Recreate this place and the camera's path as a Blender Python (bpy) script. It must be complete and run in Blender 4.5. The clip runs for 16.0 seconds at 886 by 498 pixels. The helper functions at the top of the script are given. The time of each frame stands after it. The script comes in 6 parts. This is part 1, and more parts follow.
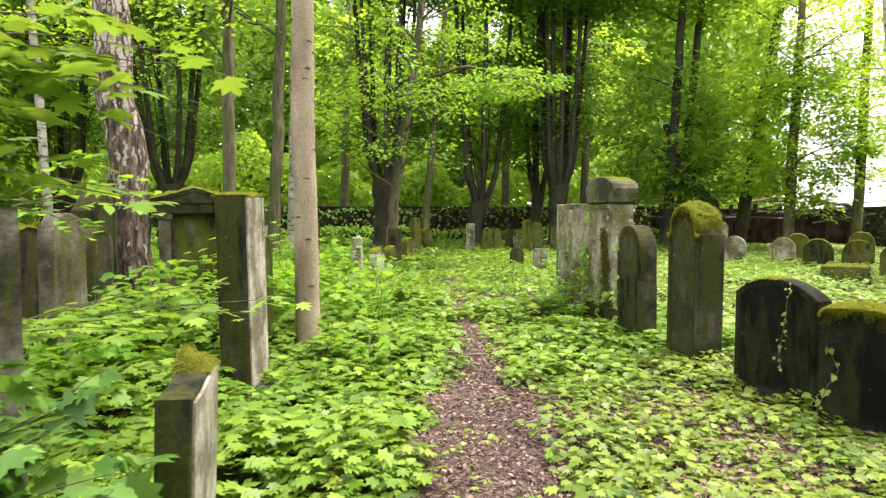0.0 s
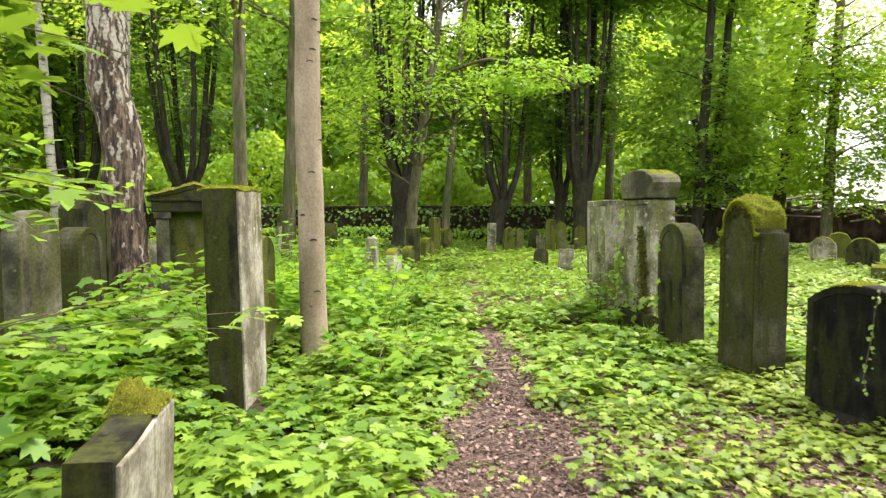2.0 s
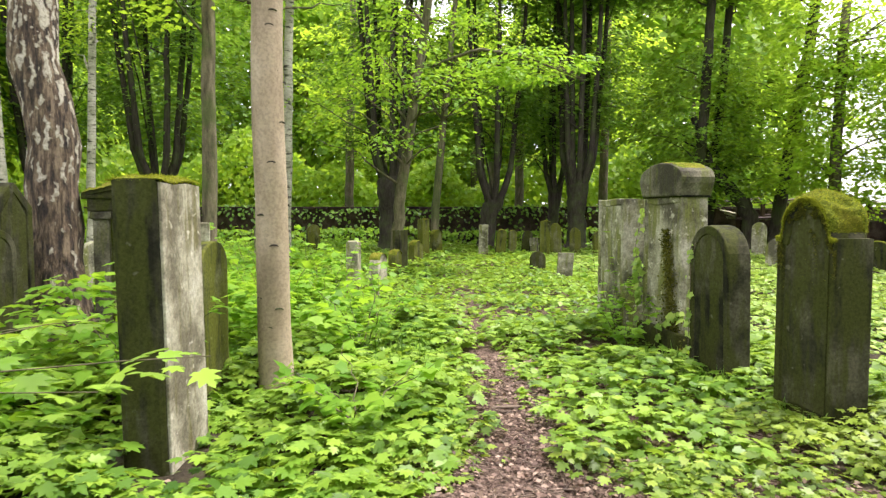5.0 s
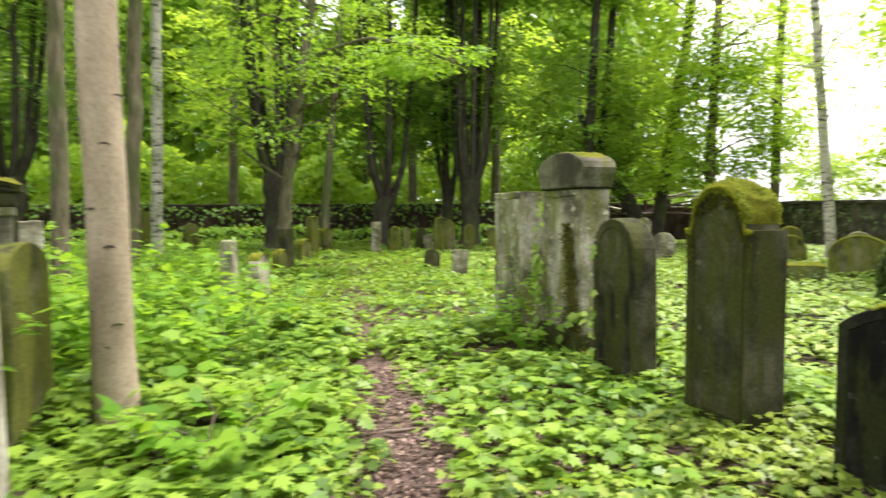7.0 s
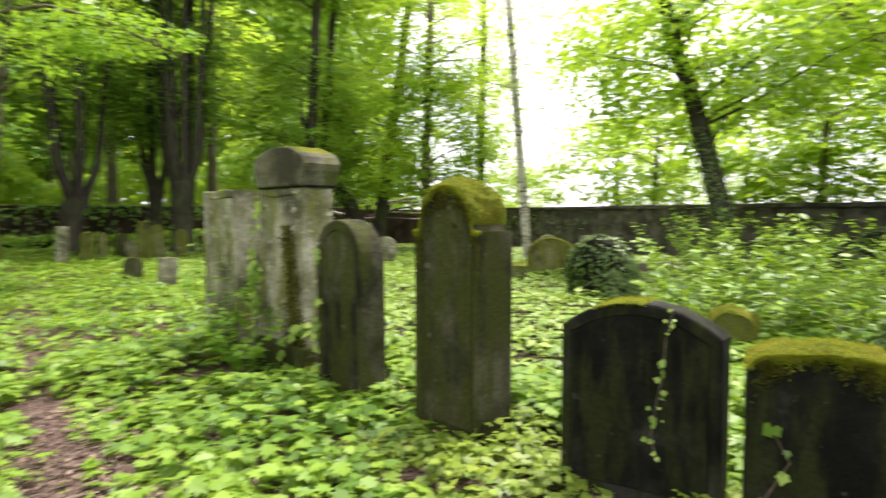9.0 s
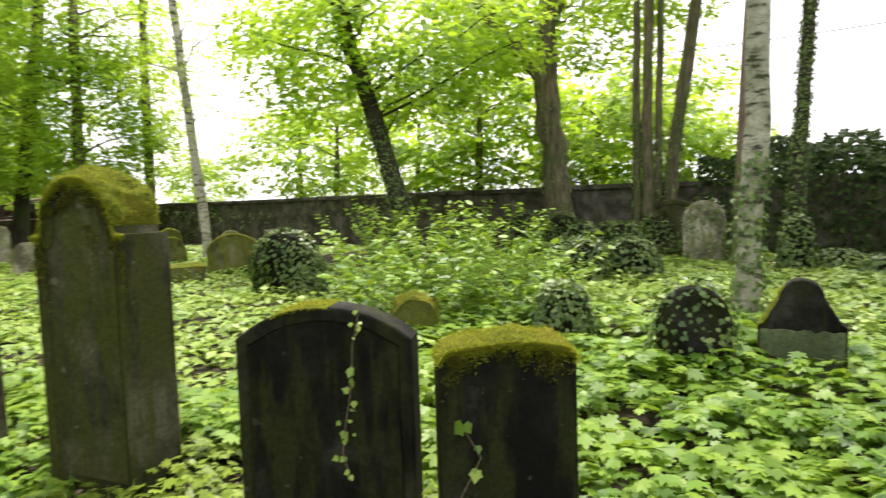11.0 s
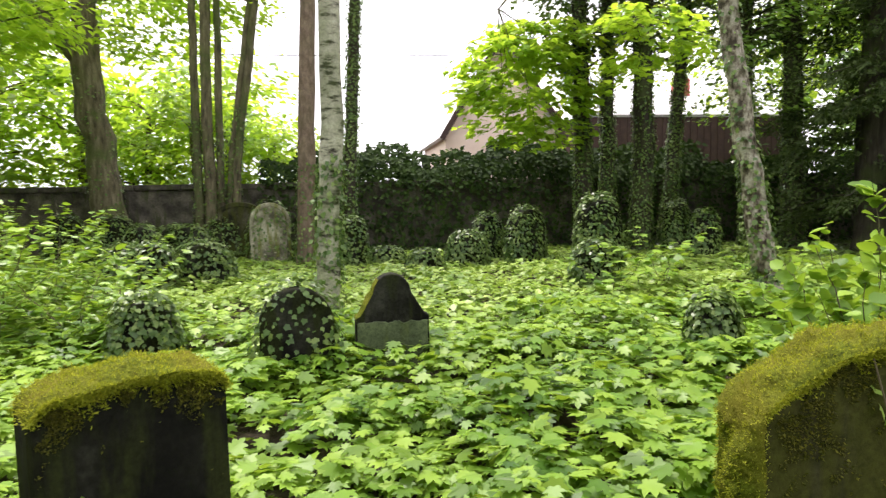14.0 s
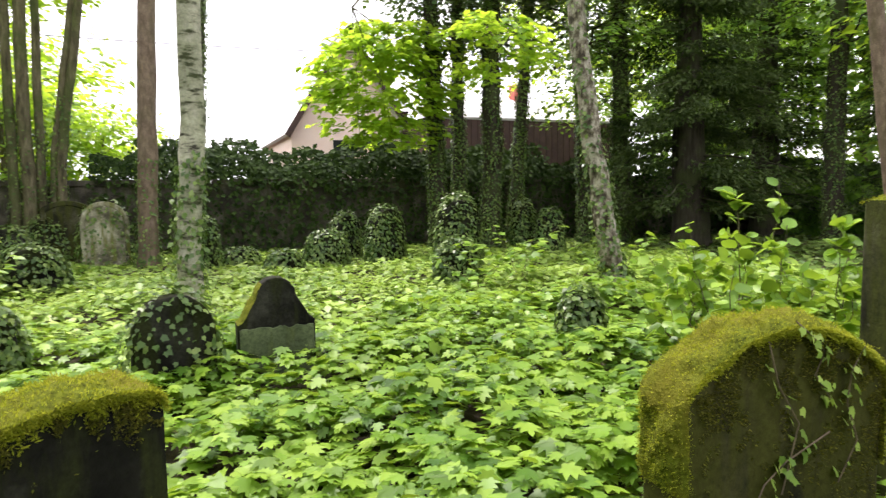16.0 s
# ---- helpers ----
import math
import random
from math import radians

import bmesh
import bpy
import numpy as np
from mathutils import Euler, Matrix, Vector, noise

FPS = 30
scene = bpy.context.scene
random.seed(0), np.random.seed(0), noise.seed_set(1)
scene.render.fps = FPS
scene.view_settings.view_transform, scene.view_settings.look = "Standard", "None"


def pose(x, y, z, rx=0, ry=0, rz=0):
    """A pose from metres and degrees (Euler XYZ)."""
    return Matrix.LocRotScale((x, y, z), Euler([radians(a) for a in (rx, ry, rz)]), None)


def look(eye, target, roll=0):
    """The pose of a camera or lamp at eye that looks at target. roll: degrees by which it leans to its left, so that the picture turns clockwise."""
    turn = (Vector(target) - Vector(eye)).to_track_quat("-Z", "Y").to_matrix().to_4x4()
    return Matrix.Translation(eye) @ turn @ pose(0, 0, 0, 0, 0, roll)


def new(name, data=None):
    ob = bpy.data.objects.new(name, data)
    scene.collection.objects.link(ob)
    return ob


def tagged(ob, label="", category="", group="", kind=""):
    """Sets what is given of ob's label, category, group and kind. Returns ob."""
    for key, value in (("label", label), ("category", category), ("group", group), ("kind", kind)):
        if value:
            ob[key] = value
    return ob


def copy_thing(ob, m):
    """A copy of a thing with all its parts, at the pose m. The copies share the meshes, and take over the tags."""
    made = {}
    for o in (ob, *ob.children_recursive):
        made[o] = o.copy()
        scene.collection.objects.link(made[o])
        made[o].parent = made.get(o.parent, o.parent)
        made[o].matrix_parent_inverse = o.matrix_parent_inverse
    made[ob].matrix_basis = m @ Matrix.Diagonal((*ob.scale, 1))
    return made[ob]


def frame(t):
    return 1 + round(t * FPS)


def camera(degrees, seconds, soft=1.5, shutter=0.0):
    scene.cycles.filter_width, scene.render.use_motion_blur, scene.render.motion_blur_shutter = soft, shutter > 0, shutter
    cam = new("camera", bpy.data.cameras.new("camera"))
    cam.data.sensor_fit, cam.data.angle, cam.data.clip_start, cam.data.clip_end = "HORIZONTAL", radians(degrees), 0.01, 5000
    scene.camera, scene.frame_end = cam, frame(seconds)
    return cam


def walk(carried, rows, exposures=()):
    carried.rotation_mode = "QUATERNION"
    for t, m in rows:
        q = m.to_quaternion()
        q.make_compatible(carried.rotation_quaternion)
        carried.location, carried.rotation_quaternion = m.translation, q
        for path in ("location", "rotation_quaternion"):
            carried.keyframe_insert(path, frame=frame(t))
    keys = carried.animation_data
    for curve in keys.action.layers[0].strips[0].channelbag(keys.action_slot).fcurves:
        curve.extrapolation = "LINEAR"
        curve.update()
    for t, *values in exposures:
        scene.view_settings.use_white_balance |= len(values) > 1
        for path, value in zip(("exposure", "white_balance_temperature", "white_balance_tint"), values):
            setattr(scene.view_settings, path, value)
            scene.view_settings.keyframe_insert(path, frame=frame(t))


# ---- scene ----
cam = camera(68.6, 16.0, soft=1.35, shutter=0.75)
EXPOSURES = [(0.0, 1.27, 6400, 24), (7.0, 1.22, 6350, 22), (12.0, 0.96, 6450, 22), (16.0, 1.14, 6400, 22)]
PATH = [
    (0, (-0.019, 0.046, 1.525), (-0.019, 2.043, 1.407), 0.1),
    (0.5, (0.015, 0.245, 1.513), (0.013, 2.241, 1.395), -0.2),
    (1, (0.01, 0.449, 1.513), (0.003, 2.446, 1.397), 0.1),
    (1.5, (0.009, 0.599, 1.491), (-0.031, 2.595, 1.376), 0.2),
    (2, (-0.018, 0.793, 1.488), (-0.081, 2.788, 1.371), -0.1),
    (2.5, (-0.072, 1.008, 1.502), (-0.136, 3.004, 1.387), -0.0),
    (3, (-0.07, 1.187, 1.493), (-0.127, 3.183, 1.378), 0.2),
    (3.5, (-0.059, 1.38, 1.472), (-0.084, 3.377, 1.356), 0.2),
    (4, (-0.07, 1.602, 1.48), (-0.095, 3.598, 1.365), 0.1),
    (4.2, (-0.071, 1.682, 1.481), (-0.104, 3.678, 1.367), 0.0),
    (6.3, (-0.081, 2.407, 1.45), (-0.02, 4.403, 1.338), -0.0),
    (6.5, (-0.081, 2.47, 1.452), (0.051, 4.463, 1.34), -0.2),
    (7, (0.023, 2.657, 1.433), (0.317, 4.631, 1.313), -0.3),
    (7.5, (0.09, 2.838, 1.414), (0.62, 4.763, 1.302), 0.1),
    (8, (0.176, 2.978, 1.391), (0.902, 4.839, 1.285), 0.1),
    (8.5, (0.218, 3.056, 1.388), (1.067, 4.864, 1.284), 0.1),
    (9, (0.244, 3.192, 1.394), (1.316, 4.877, 1.289), 0.1),
    (9.5, (0.309, 3.301, 1.391), (1.627, 4.801, 1.283), -0.4),
    (10, (0.427, 3.359, 1.404), (1.928, 4.675, 1.278), -1.2),
    (12.5, (0.745, 3.704, 1.388), (2.696, 4.123, 1.241), -1.3),
    (13, (0.791, 3.822, 1.399), (2.782, 3.921, 1.241), -1.1),
    (13.5, (0.859, 3.865, 1.374), (2.848, 3.726, 1.213), -1.2),
    (14, (0.911, 3.873, 1.362), (2.886, 3.604, 1.197), -1.1),
    (14.5, (0.954, 3.931, 1.371), (2.921, 3.612, 1.203), -1.1),
    (15, (0.972, 4.069, 1.385), (2.902, 3.571, 1.212), -1.0),
    (15.5, (0.969, 4.178, 1.382), (2.851, 3.527, 1.209), -1.0),
    (16, (0.974, 4.217, 1.389), (2.825, 3.48, 1.211), -0.8),
]
walk(cam, [(t, look(eye, target, roll)) for t, eye, target, roll in PATH], exposures=EXPOSURES)

# ---- light: an overcast, white summer sky ----
world = bpy.data.worlds.new("overcast_sky")
scene.world = world
world.use_nodes = True
wn, wl = world.node_tree.nodes, world.node_tree.links
sky = wn.new("ShaderNodeTexSky")
sky.sky_type, sky.sun_disc = "NISHITA", False
sky.sun_elevation, sky.sun_rotation = radians(66), radians(74)
sky.air_density, sky.dust_density, sky.ozone_density = 1.0, 6.0, 0.6
cloud = wn.new("ShaderNodeMix")
cloud.data_type = "RGBA"
cloud.inputs[0].default_value = 0.8
wl.new(sky.outputs[0], cloud.inputs[6])
cloud.inputs[7].default_value = (10.5, 10.6, 10.4, 1)
wn["Background"].inputs[1].default_value = 0.13
wl.new(cloud.outputs[2], wn["Background"].inputs[0])
sun = new("sun", bpy.data.lights.new("sun", "SUN"))
sun.data.energy, sun.data.angle, sun.data.color = 3.0, radians(18), (1.0, 0.96, 0.88)
sun.matrix_world = look((8.5, 2.5, 20), (0, 0, 0))


# ---- materials ----
def material(name):
    m = bpy.data.materials.new(name)
    m.use_nodes = True
    n, l = m.node_tree.nodes, m.node_tree.links
    return m, n, l, n["Principled BSDF"]


def noise_node(n, l, scale, detail=5.0, rough=0.6, stretch=None, seeded=True):
    """Noise in object space, shifted by each object's own random number."""
    tc, add, tex = n.new("ShaderNodeTexCoord"), n.new("ShaderNodeVectorMath"), n.new("ShaderNodeTexNoise")
    l.new(tc.outputs["Object"], add.inputs[0])
    if seeded:
        info, mul = n.new("ShaderNodeObjectInfo"), n.new("ShaderNodeMath")
        mul.operation, mul.inputs[1].default_value = "MULTIPLY", 37.0
        l.new(info.outputs["Random"], mul.inputs[0])
        l.new(mul.outputs[0], add.inputs[1])
    tex.inputs["Scale"].default_value, tex.inputs["Detail"].default_value, tex.inputs["Roughness"].default_value = scale, detail, rough
    if stretch:
        mp = n.new("ShaderNodeMapping")
        mp.inputs["Scale"].default_value = stretch
        l.new(add.outputs[0], mp.inputs[0])
        l.new(mp.outputs[0], tex.inputs["Vector"])
    else:
        l.new(add.outputs[0], tex.inputs["Vector"])
    return tex.outputs["Fac"]


def ramp(n, l, fac, stops):
    r = n.new("ShaderNodeValToRGB")
    while len(r.color_ramp.elements) < len(stops):
        r.color_ramp.elements.new(0.5)
    for e, (p, c) in zip(r.color_ramp.elements, stops):
        e.position, e.color = p, (*c, 1) if len(c) == 3 else c
    l.new(fac, r.inputs[0])
    return r.outputs[0]


def mix(n, l, fac, a, b):
    m = n.new("ShaderNodeMix")
    m.data_type = "RGBA"
    for slot, v in ((0, fac), (6, a), (7, b)):
        if isinstance(v, (int, float)):
            m.inputs[slot].default_value = v
        elif isinstance(v, tuple):
            m.inputs[slot].default_value = (*v, 1)
        else:
            l.new(v, m.inputs[slot])
    return m.outputs[2]


def bump(n, l, fac, bsdf, strength=0.5, distance=0.01):
    b = n.new("ShaderNodeBump")
    b.inputs["Strength"].default_value, b.inputs["Distance"].default_value = strength, distance
    l.new(fac, b.inputs["Height"])
    l.new(b.outputs[0], bsdf.inputs["Normal"])


def stone_material(name, dark, mid, pale, algae, moss_amount=0.5, lichen=0.6):
    """Weathered sandstone: dark crust, paler worn stone, green algae in streaks, small lichen spots."""
    m, n, l, p = material(name)
    big = noise_node(n, l, 2.2, 6, 0.62)
    streak = noise_node(n, l, 3.0, 5, 0.6, (2.6, 2.6, 0.5))
    fine = noise_node(n, l, 45, 6, 0.7)
    spot = noise_node(n, l, 14, 4, 0.5)
    c = ramp(n, l, big, [(0.40, dark), (0.50, mid), (0.62, pale)])
    c = mix(n, l, ramp(n, l, streak, [(0.62 - 0.25 * moss_amount, (0, 0, 0)), (0.74 - 0.25 * moss_amount, (0.85, 0.85, 0.85))]), c, algae)
    c = mix(n, l, ramp(n, l, spot, [(lichen, (0, 0, 0)), (lichen + 0.05, (0.55, 0.55, 0.55))]), c, tuple(min(1, v * 1.35 + 0.03) for v in pale))
    g = n.new("ShaderNodeMix")
    g.data_type, g.blend_type, g.inputs[0].default_value = "RGBA", "MULTIPLY", 0.65
    l.new(c, g.inputs[6])
    l.new(ramp(n, l, fine, [(0.34, (0.3, 0.3, 0.3)), (0.6, (1, 1, 1))]), g.inputs[7])
    l.new(g.outputs[2], p.inputs["Base Color"])
    p.inputs["Roughness"].default_value = 0.88
    p.inputs["Specular IOR Level"].default_value = 0.12
    bump(n, l, mix(n, l, 0.5, fine, big), p, 0.7, 0.012)
    return m


def leaf_material(name, a, b, c, through_light, thin=0.42, gloss=0.45):
    """A thin leaf: colour varies from leaf to leaf, part of the light passes through."""
    m, n, l, p = material(name)
    geo = n.new("ShaderNodeNewGeometry")
    patch = noise_node(n, l, 0.9, 3, 0.5, None, False)
    col = ramp(n, l, geo.outputs["Random Per Island"], [(0.0, a), (0.5, b), (1.0, c)])
    col = mix(n, l, ramp(n, l, patch, [(0.42, (0, 0, 0)), (0.66, (0.5, 0.5, 0.5))]), col, c)
    l.new(col, p.inputs["Base Color"])
    p.inputs["Roughness"].default_value = gloss
    p.inputs["Specular IOR Level"].default_value = 0.16 if gloss > 0.5 else 0.3
    tr, mx = n.new("ShaderNodeBsdfTranslucent"), n.new("ShaderNodeMixShader")
    l.new(mix(n, l, 0.55, col, through_light), tr.inputs[0])
    mx.inputs[0].default_value = thin
    l.new(p.outputs[0], mx.inputs[1])
    l.new(tr.outputs[0], mx.inputs[2])
    l.new(mx.outputs[0], n["Material Output"].inputs[0])
    return m


def bark_material(name, stops, scale, stretch, depth=0.02, green=0.0, rough=0.9):
    m, n, l, p = material(name)
    f = noise_node(n, l, scale, 7, 0.62, stretch)
    fine = noise_node(n, l, 40, 4, 0.6)
    c = ramp(n, l, f, stops)
    c = mix(n, l, ramp(n, l, noise_node(n, l, 1.6, 4, 0.6), [(0.45, (0, 0, 0)), (0.62, (green, green, green))]), c, (0.07, 0.10, 0.025))
    l.new(mix(n, l, ramp(n, l, fine, [(0.35, (0.3, 0.3, 0.3)), (0.6, (0, 0, 0))]), c, (0.03, 0.025, 0.02)), p.inputs["Base Color"])
    p.inputs["Roughness"].default_value = rough
    p.inputs["Specular IOR Level"].default_value = 0.2
    bump(n, l, mix(n, l, 0.3, f, fine), p, 0.8, depth)
    return m


def plain_material(name, a, b, scale=6.0, rough=0.8, depth=0.004, metal=0.0):
    m, n, l, p = material(name)
    f = noise_node(n, l, scale, 6, 0.65)
    l.new(ramp(n, l, f, [(0.32, a), (0.68, b)]), p.inputs["Base Color"])
    p.inputs["Roughness"].default_value, p.inputs["Metallic"].default_value = rough, metal
    bump(n, l, noise_node(n, l, scale * 9, 4, 0.6), p, 0.5, depth)
    return m


STONE_DARK = stone_material("dark_sandstone", (0.015, 0.015, 0.009), (0.040, 0.040, 0.022), (0.100, 0.096, 0.060), (0.052, 0.060, 0.012), 0.8, 0.68)
STONE_BLACK = stone_material("blackened_sandstone", (0.005, 0.005, 0.004), (0.012, 0.012, 0.009), (0.042, 0.042, 0.033), (0.024, 0.029, 0.008), 0.7, 0.70)
STONE_GREY = stone_material("grey_sandstone", (0.11, 0.104, 0.074), (0.29, 0.277, 0.20), (0.50, 0.48, 0.37), (0.17, 0.185, 0.045), 0.55, 0.62)
STONE_GREEN = stone_material("algae_covered_sandstone", (0.035, 0.038, 0.016), (0.085, 0.092, 0.034), (0.18, 0.18, 0.095), (0.12, 0.135, 0.018), 0.9, 0.68)
STONE_PALE = stone_material("pale_worn_sandstone", (0.16, 0.145, 0.10), (0.36, 0.34, 0.25), (0.52, 0.50, 0.40), (0.14, 0.13, 0.05), 0.4, 0.66)
STONE_MOSSY = stone_material("moss_grown_sandstone", (0.013, 0.013, 0.007), (0.028, 0.028, 0.012), (0.060, 0.056, 0.026), (0.052, 0.055, 0.010), 0.95, 0.72)
STONE_DUN = stone_material("dun_sandstone", (0.055, 0.052, 0.036), (0.135, 0.128, 0.088), (0.24, 0.23, 0.165), (0.10, 0.112, 0.03), 0.55, 0.70)
STONE_PLATE = stone_material("grey_green_slate", (0.075, 0.098, 0.048), (0.11, 0.14, 0.07), (0.15, 0.18, 0.095), (0.085, 0.11, 0.035), 0.3, 0.74)
MOSS, n_, l_, p_ = material("cushion_moss")
l_.new(mix(n_, l_, ramp(n_, l_, noise_node(n_, l_, 5, 4), [(0.4, (0, 0, 0)), (0.66, (1, 1, 1))]), ramp(n_, l_, noise_node(n_, l_, 60, 5), [(0.3, (0.028, 0.042, 0.008)), (0.6, (0.16, 0.195, 0.02))]), (0.17, 0.165, 0.022)), p_.inputs["Base Color"])
p_.inputs["Roughness"].default_value = 1.0
p_.inputs["Specular IOR Level"].default_value = 0.05
bump(n_, l_, noise_node(n_, l_, 85, 5, 0.7), p_, 1.0, 0.02)
LEAF_MAPLE = leaf_material("maple_seedling_leaf", (0.030, 0.088, 0.010), (0.125, 0.255, 0.022), (0.26, 0.40, 0.042), (0.40, 0.57, 0.03), 0.34, 0.42)
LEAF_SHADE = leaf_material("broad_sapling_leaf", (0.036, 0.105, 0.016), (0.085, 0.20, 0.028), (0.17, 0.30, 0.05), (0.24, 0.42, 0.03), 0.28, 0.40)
LEAF_HERB = leaf_material("path_herb_leaf", (0.034, 0.080, 0.009), (0.13, 0.23, 0.020), (0.28, 0.37, 0.045), (0.38, 0.50, 0.04), 0.32, 0.44)
LEAF_SPRAY = leaf_material("maple_branch_leaf", (0.075, 0.20, 0.014), (0.14, 0.31, 0.02), (0.25, 0.42, 0.034), (0.40, 0.62, 0.03), 0.5, 0.5)
# crown leaves in three tones; the paler ones put sunlight into the colour
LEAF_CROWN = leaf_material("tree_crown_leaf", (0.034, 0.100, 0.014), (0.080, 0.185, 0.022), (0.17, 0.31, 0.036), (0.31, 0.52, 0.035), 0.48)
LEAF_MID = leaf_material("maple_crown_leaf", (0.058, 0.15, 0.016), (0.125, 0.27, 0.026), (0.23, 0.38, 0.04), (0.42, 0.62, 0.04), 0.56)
LEAF_SUNLIT = leaf_material("crown_leaf_painted_sun", (0.095, 0.23, 0.016), (0.20, 0.38, 0.025), (0.35, 0.51, 0.04), (0.58, 0.76, 0.045), 0.66)
LEAF_IVY = leaf_material("ivy_leaf", (0.026, 0.066, 0.012), (0.064, 0.125, 0.024), (0.18, 0.25, 0.06), (0.14, 0.25, 0.03), 0.18, 0.36)
# paled ground ivy: open-sky light and leaf sheen are put into the colour
LEAF_FIELD = leaf_material("ground_ivy_leaf", (0.095, 0.19, 0.026), (0.19, 0.32, 0.045), (0.36, 0.48, 0.10), (0.36, 0.52, 0.05), 0.34, 0.40)
# much darker than the ivy leaf: the hedge's shade is put into its colour
LEAF_HEDGE_SHADE = leaf_material("hedge_leaf_painted_shade", (0.010, 0.022, 0.006), (0.020, 0.042, 0.009), (0.045, 0.080, 0.016), (0.05, 0.10, 0.015), 0.15, 0.8)
LEAF_MOSS = leaf_material("moss_tips", (0.10, 0.125, 0.010), (0.24, 0.275, 0.018), (0.42, 0.43, 0.036), (0.36, 0.40, 0.02), 0.38, 0.8)
LEAF_TUFT = leaf_material("olive_moss_tuft", (0.028, 0.032, 0.007), (0.075, 0.080, 0.013), (0.17, 0.16, 0.022), (0.10, 0.11, 0.02), 0.2, 0.9)
LEAF_YEW = leaf_material("yew_needles", (0.030, 0.048, 0.018), (0.050, 0.078, 0.026), (0.085, 0.12, 0.036), (0.08, 0.13, 0.02), 0.22, 0.8)
LEAF_DEAD = leaf_material("dead_leaf", (0.040, 0.022, 0.017), (0.105, 0.062, 0.046), (0.34, 0.25, 0.185), (0.18, 0.09, 0.05), 0.1, 0.55)
GRASS = leaf_material("grass_blade", (0.07, 0.17, 0.02), (0.12, 0.25, 0.03), (0.20, 0.33, 0.05), (0.24, 0.42, 0.04), 0.35)
BARK_BEECH = bark_material("smooth_young_bark", [(0.3, (0.25, 0.195, 0.128)), (0.5, (0.35, 0.28, 0.19)), (0.7, (0.44, 0.365, 0.26))], 3.0, (1.4, 1.4, 0.6), 0.003, 0.1, 0.75)
BARK_BIRCH = bark_material("birch_bark", [(0.36, (0.035, 0.03, 0.026)), (0.40, (0.15, 0.14, 0.115)), (0.46, (0.42, 0.40, 0.33)), (0.75, (0.62, 0.59, 0.49))], 7.0, (0.6, 0.6, 1.9), 0.02, 0.45)
BARK_BIRCH_OLD, n_, l_, p_ = material("old_birch_bark")
tc_, mp_, vo_ = n_.new("ShaderNodeTexCoord"), n_.new("ShaderNodeMapping"), n_.new("ShaderNodeTexVoronoi")
wv_ = n_.new("ShaderNodeVectorMath")
wv_.operation = "MULTIPLY_ADD"
wv_.inputs[1].default_value = (0.14, 0.14, 0.14)
nt_ = n_.new("ShaderNodeTexNoise")
nt_.inputs["Scale"].default_value, nt_.inputs["Detail"].default_value = 9.0, 5.0
l_.new(tc_.outputs["Object"], nt_.inputs["Vector"])
l_.new(nt_.outputs["Color"], wv_.inputs[0])
l_.new(tc_.outputs["Object"], wv_.inputs[2])
mp_.inputs["Scale"].default_value = (2.0, 2.0, 0.5)
l_.new(wv_.outputs[0], mp_.inputs[0])
l_.new(mp_.outputs[0], vo_.inputs["Vector"])
vo_.feature = "DISTANCE_TO_EDGE"
vo_.inputs["Scale"].default_value = 5.5
sp_, hi_ = n_.new("ShaderNodeSeparateXYZ"), n_.new("ShaderNodeMapRange")
l_.new(tc_.outputs["Object"], sp_.inputs[0])
l_.new(sp_.outputs[2], hi_.inputs[0])
hi_.inputs[1].default_value, hi_.inputs[2].default_value, hi_.inputs[3].default_value, hi_.inputs[4].default_value = 0.9, 3.6, -0.27, -0.03
ad_ = n_.new("ShaderNodeMath")
l_.new(vo_.outputs[0], ad_.inputs[0])
l_.new(hi_.outputs[0], ad_.inputs[1])
plates_ = ramp(n_, l_, ad_.outputs[0], [(0.0, (0.030, 0.022, 0.017)), (0.05, (0.085, 0.062, 0.046)), (0.075, (0.30, 0.265, 0.20)), (0.20, (0.54, 0.50, 0.41))])
furrow_ = noise_node(n_, l_, 11, 7, 0.68, (1.7, 1.7, 0.32))
brown_ = ramp(n_, l_, furrow_, [(0.40, (0.014, 0.010, 0.008)), (0.50, (0.090, 0.060, 0.038)), (0.60, (0.22, 0.165, 0.108))])
plates_ = mix(n_, l_, ramp(n_, l_, ad_.outputs[0], [(0.045, (1, 1, 1)), (0.08, (0.05, 0.05, 0.05))]), plates_, brown_)
l_.new(mix(n_, l_, ramp(n_, l_, noise_node(n_, l_, 34, 5), [(0.36, (0.5, 0.5, 0.5)), (0.48, (0, 0, 0))]), plates_, (0.05, 0.038, 0.03)), p_.inputs["Base Color"])
p_.inputs["Roughness"].default_value = 0.9
bump(n_, l_, mix(n_, l_, 0.6, ad_.outputs[0], furrow_), p_, 1.0, 0.08)
BARK_BIRCH_GREY = bark_material("flaky_birch_bark", [(0.38, (0.045, 0.034, 0.028)), (0.47, (0.17, 0.14, 0.11)), (0.55, (0.38, 0.345, 0.29)), (0.75, (0.58, 0.54, 0.48))], 12.0, (1.0, 1.0, 0.6), 0.03, 0.15)
BARK_DARK = bark_material("dark_rough_bark", [(0.3, (0.018, 0.015, 0.012)), (0.55, (0.05, 0.042, 0.033)), (0.8, (0.10, 0.088, 0.07))], 9.0, (1.6, 1.6, 0.25), 0.04, 0.5)
BARK_GREY = bark_material("grey_mossy_bark", [(0.32, (0.048, 0.041, 0.025)), (0.5, (0.135, 0.116, 0.072)), (0.7, (0.23, 0.20, 0.13))], 8.0, (1.4, 1.4, 0.3), 0.02, 0.7)
